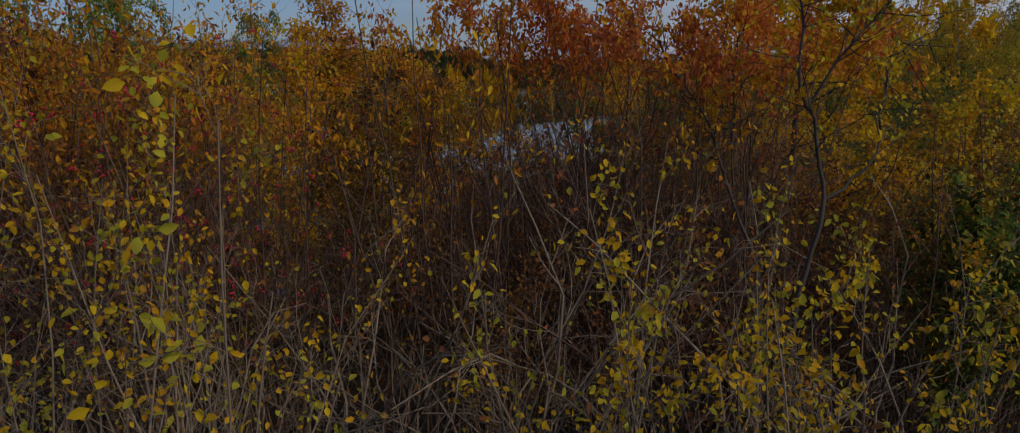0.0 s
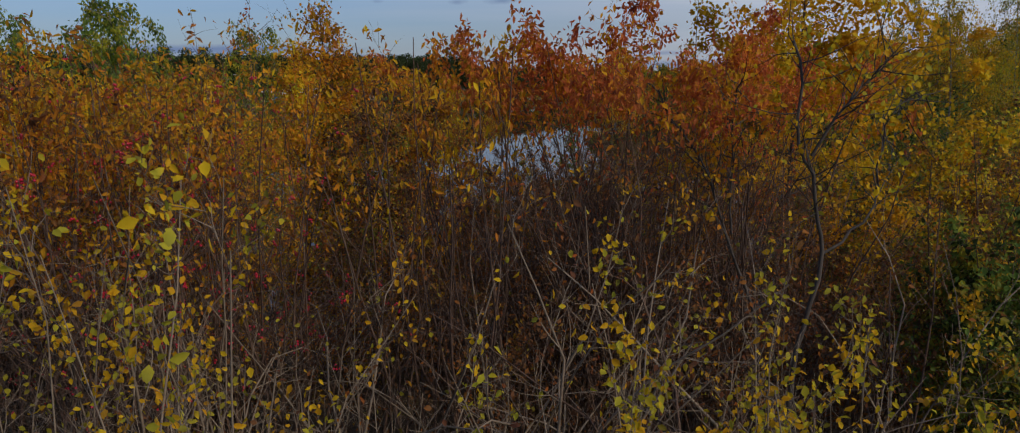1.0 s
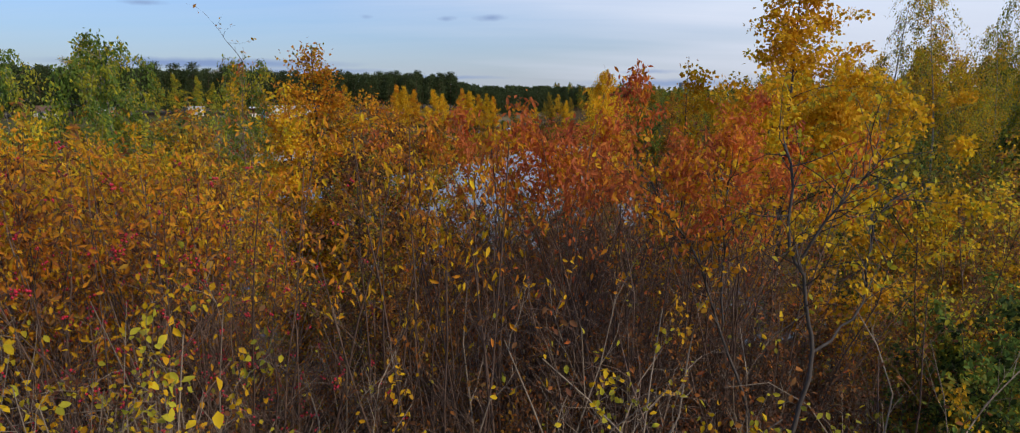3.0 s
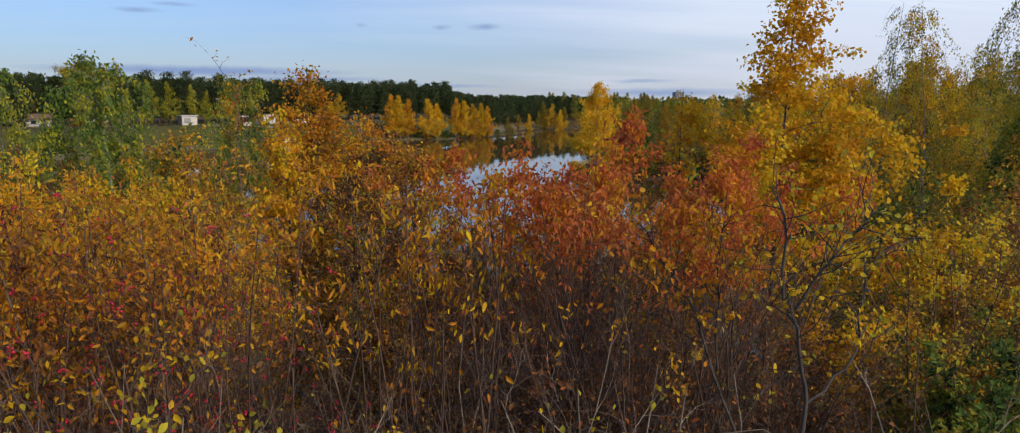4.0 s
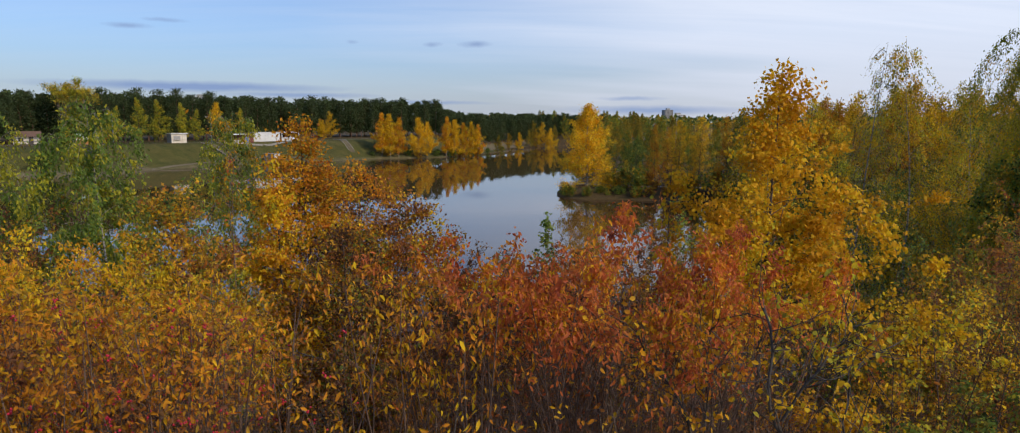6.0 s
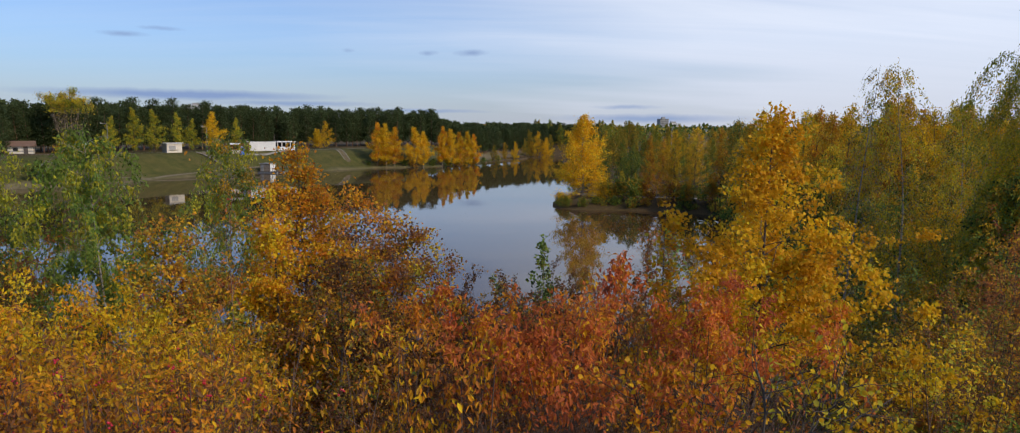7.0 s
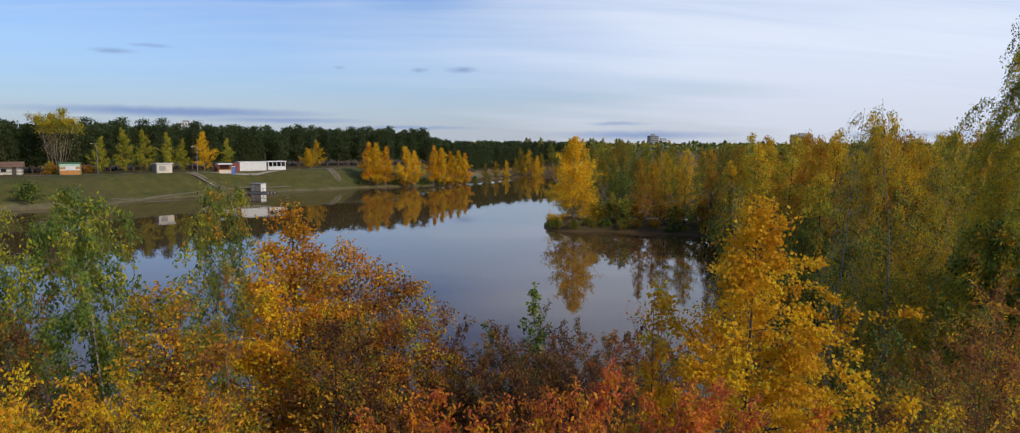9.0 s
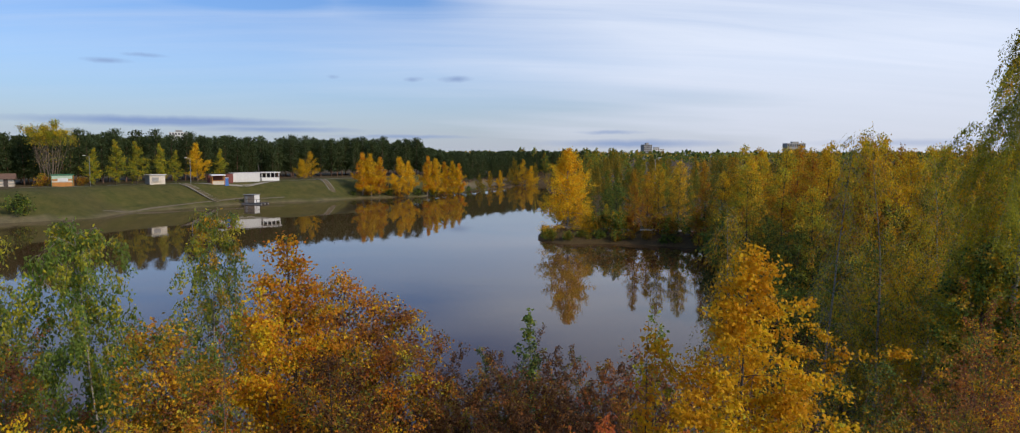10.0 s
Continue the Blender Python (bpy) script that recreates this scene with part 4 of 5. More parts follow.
# green birches on the left
GREENB = "slim young birch with airy green foliage by the water"
for i, (x, y, top, reach, kinds, n) in enumerate([(-7.0, 16.3, 11.9, 1.35, ["fresh", "green", "green"], 20000), (-10.35, 18.4, 11.9, 1.25, ["green", "fresh"], 16000), (-6.75, 21.8, 11.75, 1.3, ["olive", "green", "fresh"], 16000)]):
    weeping_birch(250 + i, GREENB, "green birches", x, y, top, reach, kinds, 44, 12, (0.5, 1.5), int(n * 1.35), 0.095, 0.045, 0.10)
broad_tree(258, "thin poplar sapling with grey-green leaves", "", 2.2, 19.5, 9.15, 0.6, ["green", "dark"], 0.09, 1300, 0.8, BARK_PALE, 0.03, 0.3, "spire", 45, 0.2, True, "poplar_sapling", 18)
broad_tree(259, "green-leaved sapling behind the yellow tree", "", 4.3, 15.2, 10.1, 0.6, ["green", "fresh"], 0.075, 1500, 0.8, BARK_PALE, 0.03, 0.3, "spire", 45, 0.2, True, "poplar_sapling", 18)
# birches and a weeping one on the right
RB = "tall birch with hanging yellow-green foliage by the water"
for i, (x, y, top, reach, kinds, n) in enumerate([(12.96, 24.2, 14.0, 0.65, ["lime", "olive", "lime"], 4500), (15.4, 24.5, 14.4, 1.3, ["lime", "olive", "gold"], 19000), (17.5, 25.2, 13.8, 1.4, ["lime", "gold", "olive"], 17000), (11.3, 27.5, 11.4, 1.1, ["amber", "gold", "olive"], 10000), (19.6, 27.0, 13.2, 1.6, ["olive", "lime"], 18000)]):
    weeping_birch(260 + i, RB, "right birches", x, y, top, reach, kinds, 44, 12, (0.8, 2.2), n, 0.088, 0.06, 0.10)
for i, (x, y, top, reach) in enumerate([(20.6, 27.0, 9.0, 2.2), (23.8, 30.5, 9.6, 2.5), (21.0, 23.5, 10.4, 2.2), (26.5, 33.0, 8.6, 2.3), (18.6, 22.6, 10.8, 1.8), (15.9, 20.4, 10.7, 1.4), (16.4, 28.5, 9.2, 2.2), (13.2, 29.0, 8.6, 2.2), (19.0, 31.5, 9.4, 2.4)]):
    broad_tree(280 + i, "dense dark green alder on the bank", "alders", x, y, top, reach, ["olive", "dark", "green", "olive"], 0.10, 17000, 0.7, BARK_DARK, 0.09, 0.04, "round", 25, 0.5, False, "alder_tree", 54, scatter=0.13, twigs=12)
weeping_birch(270, "weeping birch with hanging strands of green leaves", "", 17.2, 21.0, 19.2, 1.8, ["fresh", "lime", "fresh"], 54, 18, (1.4, 3.4), 120000, 0.078, 0.14, 0.2)

# ---- far trees: a few grown once, then set about ----
rng = np.random.default_rng(77)
FARB = "autumn birch in yellow and olive on the far shore"
far_kinds = [["gold"], ["amber", "amber", "gold"], ["olive"], ["green", "olive"], ["amber", "olive"], ["brown", "amber"], ["gold", "orange"], ["fresh", "fresh", "lime"]]
far_trees, shore_trees = [], []
for i, kinds in enumerate(far_kinds):
    far_trees.append(broad_tree(300 + i, FARB, "shore trees", 60 + 6 * i, 130, foot(60 + 6 * i, 130) + 12.5, 3.2, kinds, 0.30, 6500 if i in (0, 6) else 4200, 0.6, BARK_PALE if i in (0, 6) else BARK_DARK, 0.12, 0.06, "cone" if i != 7 else "sharp", 36, 0.7, False, "shore_tree", 36, scatter=0.22))
# finer ones for the nearer shore
NEARB = "autumn birch in golden olive on the wooded shore"
for i, (kinds, shape, high_kind, wide) in enumerate([(["olive", "amber", "gold"], "dome", "gold", 3.0), (["amber", "gold", "brown"], "spire", "gold", 2.3), (["fresh", "olive", "amber"], "dome", "lime", 2.9), (["dark", "olive"], "round", "olive", 3.3), (["amber", "brown", "orange"], "spire", "amber", 2.2), (["dark", "green", "dark"], "round", None, 3.3), (["gold", "lime", "gold"], "spire", "yellow", 2.2)]):
    shore_trees.append(broad_tree(320 + i, NEARB, "shore trees", 66 + 6 * i, 60, foot(66 + 6 * i, 60) + 12.5, wide, kinds, 0.20, 7000, 0.5, BARK_DARK, 0.12, 0.03, shape, 36, 0.9, False, "shore_tree", 50, scatter=0.17, twigs=11, top_kind=high_kind, weep=0.12 if wide < 3.2 else 0.0))


def scatter(area, count, tries, kinds, lo, hi, gap=3.0, stock=None):
    placed = []
    for _ in range(tries):
        if len(placed) >= count:
            break
        x, y = area(rng)
        if any((x - a) ** 2 + (y - b) ** 2 < gap * gap for a, b in placed) or foot(x, y) < 0.25:
            continue
        placed.append((x, y))
        stand((stock or far_trees)[int(rng.choice(kinds))], x, y, rng.uniform(lo, hi), rng)


# right shore and the wood behind it
scatter(lambda r: (lambda y: (r.uniform(26 + max(0, y - 60) * 0.32, 62), y))(r.uniform(46, 100)), 78, 1800, [0, 1, 0, 4, 4, 0, 2, 2, 1, 3], 0.78, 1.08, 2.5, shore_trees)
for x, y, s, k in [(26.0, 50.5, 0.62, 5), (28.5, 54.0, 0.66, 3), (30.5, 47.5, 0.6, 5), (27.2, 58.5, 0.6, 5), (34, 47, 0.62, 3), (29.5, 64, 0.62, 3), (24.5, 52, 0.5, 5), (27, 46.8, 0.55, 5), (32, 50, 0.7, 5), (37, 46.5, 0.6, 5), (31, 57, 0.66, 3), (28.5, 70, 0.6, 5), (31.5, 78, 0.55, 5), (33.5, 86, 0.5, 3), (40, 47, 0.6, 5), (36, 52, 0.75, 3)]:
    stand(shore_trees[k], x, y, s, rng)
scatter(lambda r: (r.uniform(40, 140), r.uniform(112, 200)), 34, 900, [2, 3, 3, 7, 4], 0.72, 0.9, 5.0)
scatter(lambda r: (r.uniform(60, 130), r.uniform(46, 100)), 16, 900, [1, 2, 3, 4], 0.95, 1.15, 5.0)
scatter(lambda r: (r.uniform(48, 130), r.uniform(190, 330)), 40, 900, [2, 3, 3, 2, 7], 0.62, 0.85, 5.0)
scatter(lambda r: (lambda y: (r.uniform(20 + (y - 108) * 0.13, 62), y))(r.uniform(128, 300)), 56, 1500, [2, 3, 3, 4, 2], 0.45, 0.72, 4.0)
# the point across the water
broad_tree(340, "broad golden birch on the point across the water", "", 19.3, 112, foot(19.3, 112) + 13.0, 4.6, ["yellow", "gold", "yellow"], 0.22, 19000, 0.7, BARK_BIRCH, 0.14, 0.01, "dome", 26, 0.5, False, "birch_tree", 70, scatter=0.22, twigs=12)
for x, y, s, k in [(22.6, 113, 0.42, 2), (24.5, 108, 0.36, 2), (21.9, 107.5, 0.26, 0), (26.6, 107, 0.34, 2), (29.0, 107, 0.8, 4), (32.6, 107, 0.86, 0), (36, 108, 0.9, 0), (38.5, 103, 0.9, 4), (41.5, 101, 0.95, 4), (26.5, 117, 0.5, 5), (30, 122, 0.6, 5), (23.5, 116, 0.46, 5), (24.8, 119.5, 0.52, 3), (28.4, 117, 0.56, 5), (33, 114, 0.75, 4), (21.5, 121, 0.5, 3), (20.0, 127, 0.52, 5), (37, 112, 0.8, 3), (36.2, 100, 0.42, 4), (33.5, 102.5, 0.3, 4)]:
    stand(shore_trees[k], x, y, s, rng)
# golden birches across
for x, y, s, k in [(-25.5, 218, 1.04, 6), (-22.8, 218, 1.06, 0), (-20.4, 219, 0.98, 6), (-14.5, 221, 1.0, 0), (-11.8, 222, 0.9, 0), (-6.2, 226, 1.02, 6), (-3.6, 227, 1.0, 0), (-0.6, 230, 0.95, 6), (2.2, 234, 0.98, 0), (4.2, 238, 0.9, 6), (12, 262, 0.55, 2), (17, 276, 0.6, 4), (22, 288, 0.62, 0), (27, 300, 0.6, 2), (31, 310, 0.65, 4)]:
    stand(far_trees[k], x, y, s, rng)
for x, y, s, k in [(33, 305, 0.95, 1), (36.5, 303, 0.85, 0), (30, 313, 0.9, 2), (39, 310, 0.9, 2), (-86, 182, 0.75, 7), (-82, 184, 0.92, 7), (-79.5, 190, 0.9, 7), (-76.5, 198, 0.86, 7), (-72.6, 199, 0.72, 7), (-70, 207, 0.88, 0), (-65.6, 213, 0.76, 7), (-46, 228, 0.52, 0), (-44.5, 226.5, 0.5, 0), (-43.2, 232, 0.72, 1)]:
    stand(far_trees[k], x, y, s, rng)
scatter(lambda r: (r.uniform(40, 110), r.uniform(330, 460)), 20, 400, [2, 3, 3, 7], 0.9, 1.1, 6.0)
# pine wood on the left
pines = [pine(400 + i, "dark green pine at the edge of the wood", "pines", -100 - 5 * i, 215, h, r) for i, (h, r) in enumerate([(13.5, 3.3), (12.5, 3.0), (14.3, 3.5)])]
stand(pines[1], -107.6, 175.5, 0.72, rng)
EDGE = [(-190, 170), (-114, 180), (-98, 194), (-84, 212), (-70, 230), (-52, 254), (-24, 272), (6, 290), (26, 318), (44, 345), (80, 400)]
behind = []
for (ax, ay), (bx, by) in zip(EDGE, EDGE[1:]):
    ln = math.hypot(bx - ax, by - ay)
    nx, ny = -(by - ay) / ln, (bx - ax) / ln
    for row in range(5):
        for k in range(int(ln / 3.0)):
            u = (k + rng.random()) / int(ln / 3.0)
            off = row * 5.0 + rng.uniform(-1.8, 1.8)
            x, y = ax + (bx - ax) * u + nx * off, ay + (by - ay) * u + ny * off
            size = rng.uniform(0.84, 1.04) * (1.0 if x < -10 else 0.8)
            if row < 2:
                stand(pines[int(rng.integers(3))], x, y, size, rng)
            else:
                behind.append((x, y, size))


def pine_wood(places):
    """The deeper rows of the pine wood, crown by crown, in one mesh."""
    r = np.random.default_rng(19)
    spots = []
    for x, y, size in places:
        n = 420
        u = r.random(n) ** 0.8
        az = r.uniform(0, 2 * np.pi, n)
        rad = 3.3 * size * np.clip((u + 0.1) / 0.5, 0, 1) * (1.03 - u) ** 0.45 * r.uniform(0.35, 1.0, n)
        spots.append(np.stack([x + np.cos(az) * rad, y + np.sin(az) * rad, foot(x, y) + 13.2 * size * (0.16 + 0.84 * u)], -1))
    pos = np.concatenate(spots)
    me = mesh_of("pine_wood", *leaf_arrays(r, pos, r.uniform(0.6, 1.1, len(pos)), -0.3, 0.5, False), LEAF["pine"])
    tagged(new("pine_wood", me), "deep dark green pine wood behind the first rows", "woods", kind="stuff")


pine_wood(behind)


def far_woods():
    """The wooded skyline all round, beyond what can be told apart."""
    r = np.random.default_rng(9)
    az = r.uniform(0, 2 * np.pi, 90000)
    dist = r.uniform(480, 1500, len(az))
    x, y = dist * np.sin(az), 100 + dist * np.cos(az)
    pos = np.stack([x, y, 4 + r.uniform(0, 1, len(az)) ** 0.6 * 11], -1)
    v, f = leaf_arrays(r, pos, r.uniform(2.0, 4.2, len(az)), -0.4, 0.9, False)
    me = mesh_of("far_woods", v, f, LEAF["dark"])
    me.materials.append(LEAF["olive"])
    me.polygons.foreach_set("material_index", (np.sin(x * 0.05) + np.sin(y * 0.043) + r.normal(size=len(az)) > 0.6).astype(np.int32))
    tagged(new("far_woods", me), "distant autumn woods along the skyline", "woods", kind="stuff")


far_woods()

# ---- bushes along the shores ----
far_bushes = []
for i, kinds in enumerate([["olive", "green"], ["brown", "amber"], ["dark", "green"], ["gold", "olive"]]):
    far_bushes.append(broad_tree(340 + i, "low dense bush by the water", "waterside bushes", 70 + 4 * i, 122, foot(70 + 4 * i, 122) + 2.2, 1.5, kinds, 0.25, 900, 0.6, BARK_DARK, 0.05, 0.02, "round", 35, 0.2, False, "waterside_bush", 18, scatter=0.14))
rb = np.random.default_rng(12)
ISLE_EDGE = [(35.7, 98.6), (29.6, 102), (22.5, 104.9), (17.0, 105.2), (15.2, 108), (16.2, 116)]
for (ax, ay), (bx, by) in zip(ISLE_EDGE, ISLE_EDGE[1:]):
    n = max(2, int(math.hypot(bx - ax, by - ay) / 1.1))
    for k in range(n):
        u = (k + rb.random()) / n
        x, y = ax + (bx - ax) * u + rb.normal() * 0.4, ay + (by - ay) * u + 0.2 + rb.random() * 1.2
        stand(far_bushes[int(rb.choice([0, 2, 2, 1]))], x, y, rb.uniform(0.35, 0.75), rb)
for x, y, s, k in [(24.0, 107, 1.5, 0), (22.6, 107.5, 1.2, 3), (26.3, 106.5, 1.5, 0), (28, 108, 1.3, 1), (31.5, 104.5, 1.4, 1), (33.6, 103.5, 1.2, 0), (36.5, 101.5, 1.4, 0), (39, 100, 1.6, 2)]:
    stand(far_bushes[k], x, y, s, rb)
RIGHT_EDGE = [(35.5, 96), (30.5, 77), (25.8, 61), (26, 51), (33.5, 46), (46, 46)]
for (ax, ay), (bx, by) in zip(RIGHT_EDGE, RIGHT_EDGE[1:]):
    n = int(math.hypot(bx - ax, by - ay) / 1.6)
    for k in range(n):
        u = (k + rb.random()) / n
        stand(far_bushes[int(rb.choice([0, 2, 2, 1]))], ax + (bx - ax) * u + 0.6 + rb.random() * 1.5, ay + (by - ay) * u + rb.normal() * 0.5, rb.uniform(0.8, 1.7), rb)
for x, y, s, k in [(-83.4, 146.8, 2.0, 2), (-28, 217, 0.7, 2), (-24, 218, 0.9, 1), (-17.5, 221, 1.0, 2), (-15, 220.5, 0.9, 1), (-9, 224.6, 1.1, 2), (-4.5, 227.5, 1.2, 2), (-1.5, 230, 1.3, 1), (1.5, 235, 1.1, 2), (4, 240, 1.1, 0), (-98, 182, 1.4, 3), (-97, 181, 1.1, 1), (-89, 182, 1.0, 1), (8, 256, 0.9, 2), (14, 272, 0.9, 0), (22, 292, 1.0, 2), (30, 306, 1.2, 3), (-66, 208, 1.0, 2)]:
    stand(far_bushes[k], x, y, s, rb)
# the old vase-shaped poplar before the pines
shrub(350, "old vase-shaped poplar with bare pale limbs and a thin yellowing crown", "", -97.5, 184, foot(-97.5, 184) + 15.8, 3.9, ["lime", "olive", "fresh"], 12, 0.28, 8000, 0.7, 0.3, BARK_PALE, 0.60, 0, name="poplar_tree", wobble=0.07, twigs=9, radius=0.10, rise=0.02, dome=0.3, soft=0.2, category="tree", spread=0.45)

# ---- what people built ----
WHITE = plain_material("white_paint", (0.70, 0.68, 0.64), 0.5, 0.12, 1.5)
CREAM = plain_material("cream_boards", (0.66, 0.58, 0.46), 0.6, 0.2, 2.0)
GREY = plain_material("grey_boards", (0.30, 0.29, 0.27), 0.7, 0.25, 2.0)
DARKWOOD = plain_material("dark_timber", (0.07, 0.055, 0.045), 0.8, 0.3, 3.0)
REDBROWN = plain_material("red_brown_paint", (0.20, 0.05, 0.035), 0.6, 0.3, 2.0)
ORANGEP = plain_material("orange_paint", (0.52, 0.22, 0.05), 0.55, 0.2, 2.0)
GREENP = plain_material("green_paint", (0.06, 0.22, 0.10), 0.55, 0.25, 2.0)
MINT = plain_material("pale_green_paint", (0.45, 0.58, 0.42), 0.55, 0.2, 2.0)
BLUEP = plain_material("blue_plastic", (0.05, 0.16, 0.45), 0.45, 0.2, 2.0)
GLASSY = plain_material("dark_window_glass", (0.02, 0.022, 0.025), 0.08, 0.2, 1.0)
CONCRETE = plain_material("pale_concrete", (0.28, 0.25, 0.20), 0.85, 0.25, 0.8)
TAN = plain_material("weathered_boards", (0.27, 0.21, 0.15), 0.75, 0.3, 2.0)
EARTH = plain_material("trodden_earth", (0.15, 0.12, 0.075), 0.95, 0.3, 0.8)
STEEL = plain_material("galvanised_steel", (0.32, 0.33, 0.34), 0.45, 0.2, 4.0, 0.7)
ROOFBROWN = plain_material("brown_roof_sheet", (0.17, 0.10, 0.065), 0.6, 0.3, 2.0)


def box(bm, x0, x1, y0, y1, z0, z1, bevel=0.0):
    v = [bm.verts.new(p) for p in ((x0, y0, z0), (x1, y0, z0), (x1, y1, z0), (x0, y1, z0), (x0, y0, z1), (x1, y0, z1), (x1, y1, z1), (x0, y1, z1))]
    for q in ((0, 3, 2, 1), (4, 5, 6, 7), (0, 1, 5, 4), (1, 2, 6, 5), (2, 3, 7, 6), (3, 0, 4, 7)):
        bm.faces.new([v[i] for i in q])
    if bevel:
        es = [e for e in bm.edges if all(w in v for w in e.verts)]
        bmesh.ops.bevel(bm, geom=es, offset=bevel, segments=2, affect="EDGES")
    return bm


def block(name, x0, x1, y0, y1, z0, z1, mat, parent, label="", bevel=0.02):
    return part(name, box(bmesh.new(), x0, x1, y0, y1, z0, z1, bevel), mat, parent, label)


def thing(name, label, category, x, y, turn, z=None, group=""):
    """An empty at the foot; its front looks along local -y."""
    ob = new(name)
    ob.matrix_world = pose(x, y, (foot(x, y) if z is None else z), 0, 0, turn)
    return tagged(ob, label, category, group)


def white_kiosk():
    k = thing("kiosk", "small flat-roofed white kiosk on the grass bank", "kiosk", -75.3, 191.2, 42)
    block("wall", -1.9, 1.9, -1.5, 1.5, -0.3, 2.35, CREAM, k)
    # grey overlay: the shade on the side away from the sun, put into colour
    block("side_panel", -1.97, -1.905, -1.5, 1.5, -0.3, 2.3, GREY, k, "side boards coloured grey for the shaded side")
    block("roof", -2.2, 2.2, -1.85, 1.7, 2.36, 2.52, WHITE, k)
    d = block("door", 0.75, 1.5, -1.56, -1.505, -0.1, 1.85, CREAM, k)
    block("handle", 0.82, 0.86, -1.62, -1.565, 0.85, 1.0, STEEL, d, "", 0.005)
    s = block("shutter", -1.4, 0.3, -1.56, -1.505, 0.8, 1.8, GREY, k)
    block("counter", -1.5, 0.4, -1.85, -1.565, 0.72, 0.78, CREAM, s, "", 0.01)


def mural_kiosk():
    k = thing("kiosk", "kiosk painted in green, white and orange stripes", "kiosk", -92.6, 180.5, 22)
    block("wall", -2.2, 2.2, -1.4, 1.4, -0.3, 2.7, GREENP, k)
    block("roof", -2.45, 2.45, -1.7, 1.6, 2.71, 2.86, GREENP, k)
    for i, (z0, z1, m, lab) in enumerate([(-0.2, 0.95, ORANGEP, "orange painted panel"), (0.96, 1.35, CREAM, "cream painted panel"), (1.36, 1.75, ORANGEP, "orange painted panel"), (1.76, 2.6, MINT, "pale green painted panel")]):
        block("panel", -2.1, 2.1, -1.46, -1.405, z0, z1, m, k, lab)
    block("window", -0.9, 1.2, -1.52, -1.465, 1.15, 2.0, WHITE, k, "closed white window shutter")
    block("side_panel", 2.205, 2.26, -1.3, 1.3, -0.2, 2.6, ORANGEP, k)


def log_cabin():
    k = thing("cabin", "brown log cabin with a low gable roof", "cabin", -105.5, 178.5, 25)
    for i in range(9):
        bm = bmesh.new()
        box(bm, -2.6, 2.6, -1.7, 1.7, -0.2 + 0.24 * i, 0.03 + 0.24 * i, 0.06)
        part("log_course", bm, CREAM if i % 3 else GREY, k)
    bm = bmesh.new()
    a = [bm.verts.new(p) for p in ((-3.0, -2.1, 1.9), (3.0, -2.1, 1.9), (3.0, 0, 3.1), (-3.0, 0, 3.1), (3.0, 2.1, 1.9), (-3.0, 2.1, 1.9), (-3.0, -2.1, 1.78), (3.0, -2.1, 1.78), (3.0, 2.1, 1.78), (-3.0, 2.1, 1.78))]
    for q in ((0, 1, 2, 3), (3, 2, 4, 5), (0, 6, 7, 1), (4, 8, 9, 5), (6, 9, 8, 7), (1, 7, 8, 4, 2), (0, 3, 5, 9, 6)):
        bm.faces.new([a[i] for i in q])
    part("roof", bm, ROOFBROWN, k)
    block("door", 0.6, 1.5, -1.78, -1.70, -0.1, 1.75, DARKWOOD, k)
    block("window", -1.5, -0.5, -1.78, -1.70, 0.7, 1.5, GLASSY, k)


def drinks_stall():
    k = thing("stall", "orange timber stall with a white roof board", "stall", -62.2, 199.4, 28)
    for x in (-1.6, 1.6):
        for y in (-1.1, 1.1):
            block("post", x - 0.09, x + 0.09, y - 0.09, y + 0.09, -0.3, 2.2, ORANGEP, k)
    block("counter", -1.6, 1.6, -1.2, -0.9, 0.8, 0.95, ORANGEP, k)
    block("back_wall", -1.5, 1.5, 1.0, 1.08, -0.2, 2.2, REDBROWN, k)
    block("front_panel", -1.5, 1.5, -1.05, -0.98, -0.2, 0.8, CREAM, k)
    block("roof", -1.9, 1.9, -1.5, 1.4, 2.21, 2.55, WHITE, k)
    s = thing("shed", "dark red timber shed behind the stall", "shed", -64.2, 202.8, 28)
    block("wall", -1.7, 1.7, -1.2, 1.2, -0.3, 2.2, REDBROWN, s)
    block("roof", -1.9, 1.9, -1.4, 1.4, 2.21, 2.34, DARKWOOD, s)
    block("door", -0.4, 0.4, -1.26, -1.205, -0.1, 1.8, DARKWOOD, s)
    r = thing("shed", "narrow dark red shed beside the white container", "shed", -60.6, 204.2, 28)
    block("wall", -0.9, 0.9, -1.0, 1.0, -0.3, 2.35, REDBROWN, r)
    block("roof", -1.0, 1.0, -1.15, 1.15, 2.36, 2.46, DARKWOOD, r)
    b = thing("toilet_cabin", "blue plastic portable cabin on the bank", "cabin", -60.2, 200.2, 28)
    block("wall", -0.5, 0.5, -0.5, 0.5, -0.2, 1.95, BLUEP, b)
    block("roof", -0.56, 0.56, -0.56, 0.56, 1.96, 2.08, WHITE, b)
    block("door", -0.36, 0.36, -0.55, -0.505, -0.1, 1.8, BLUEP, b)


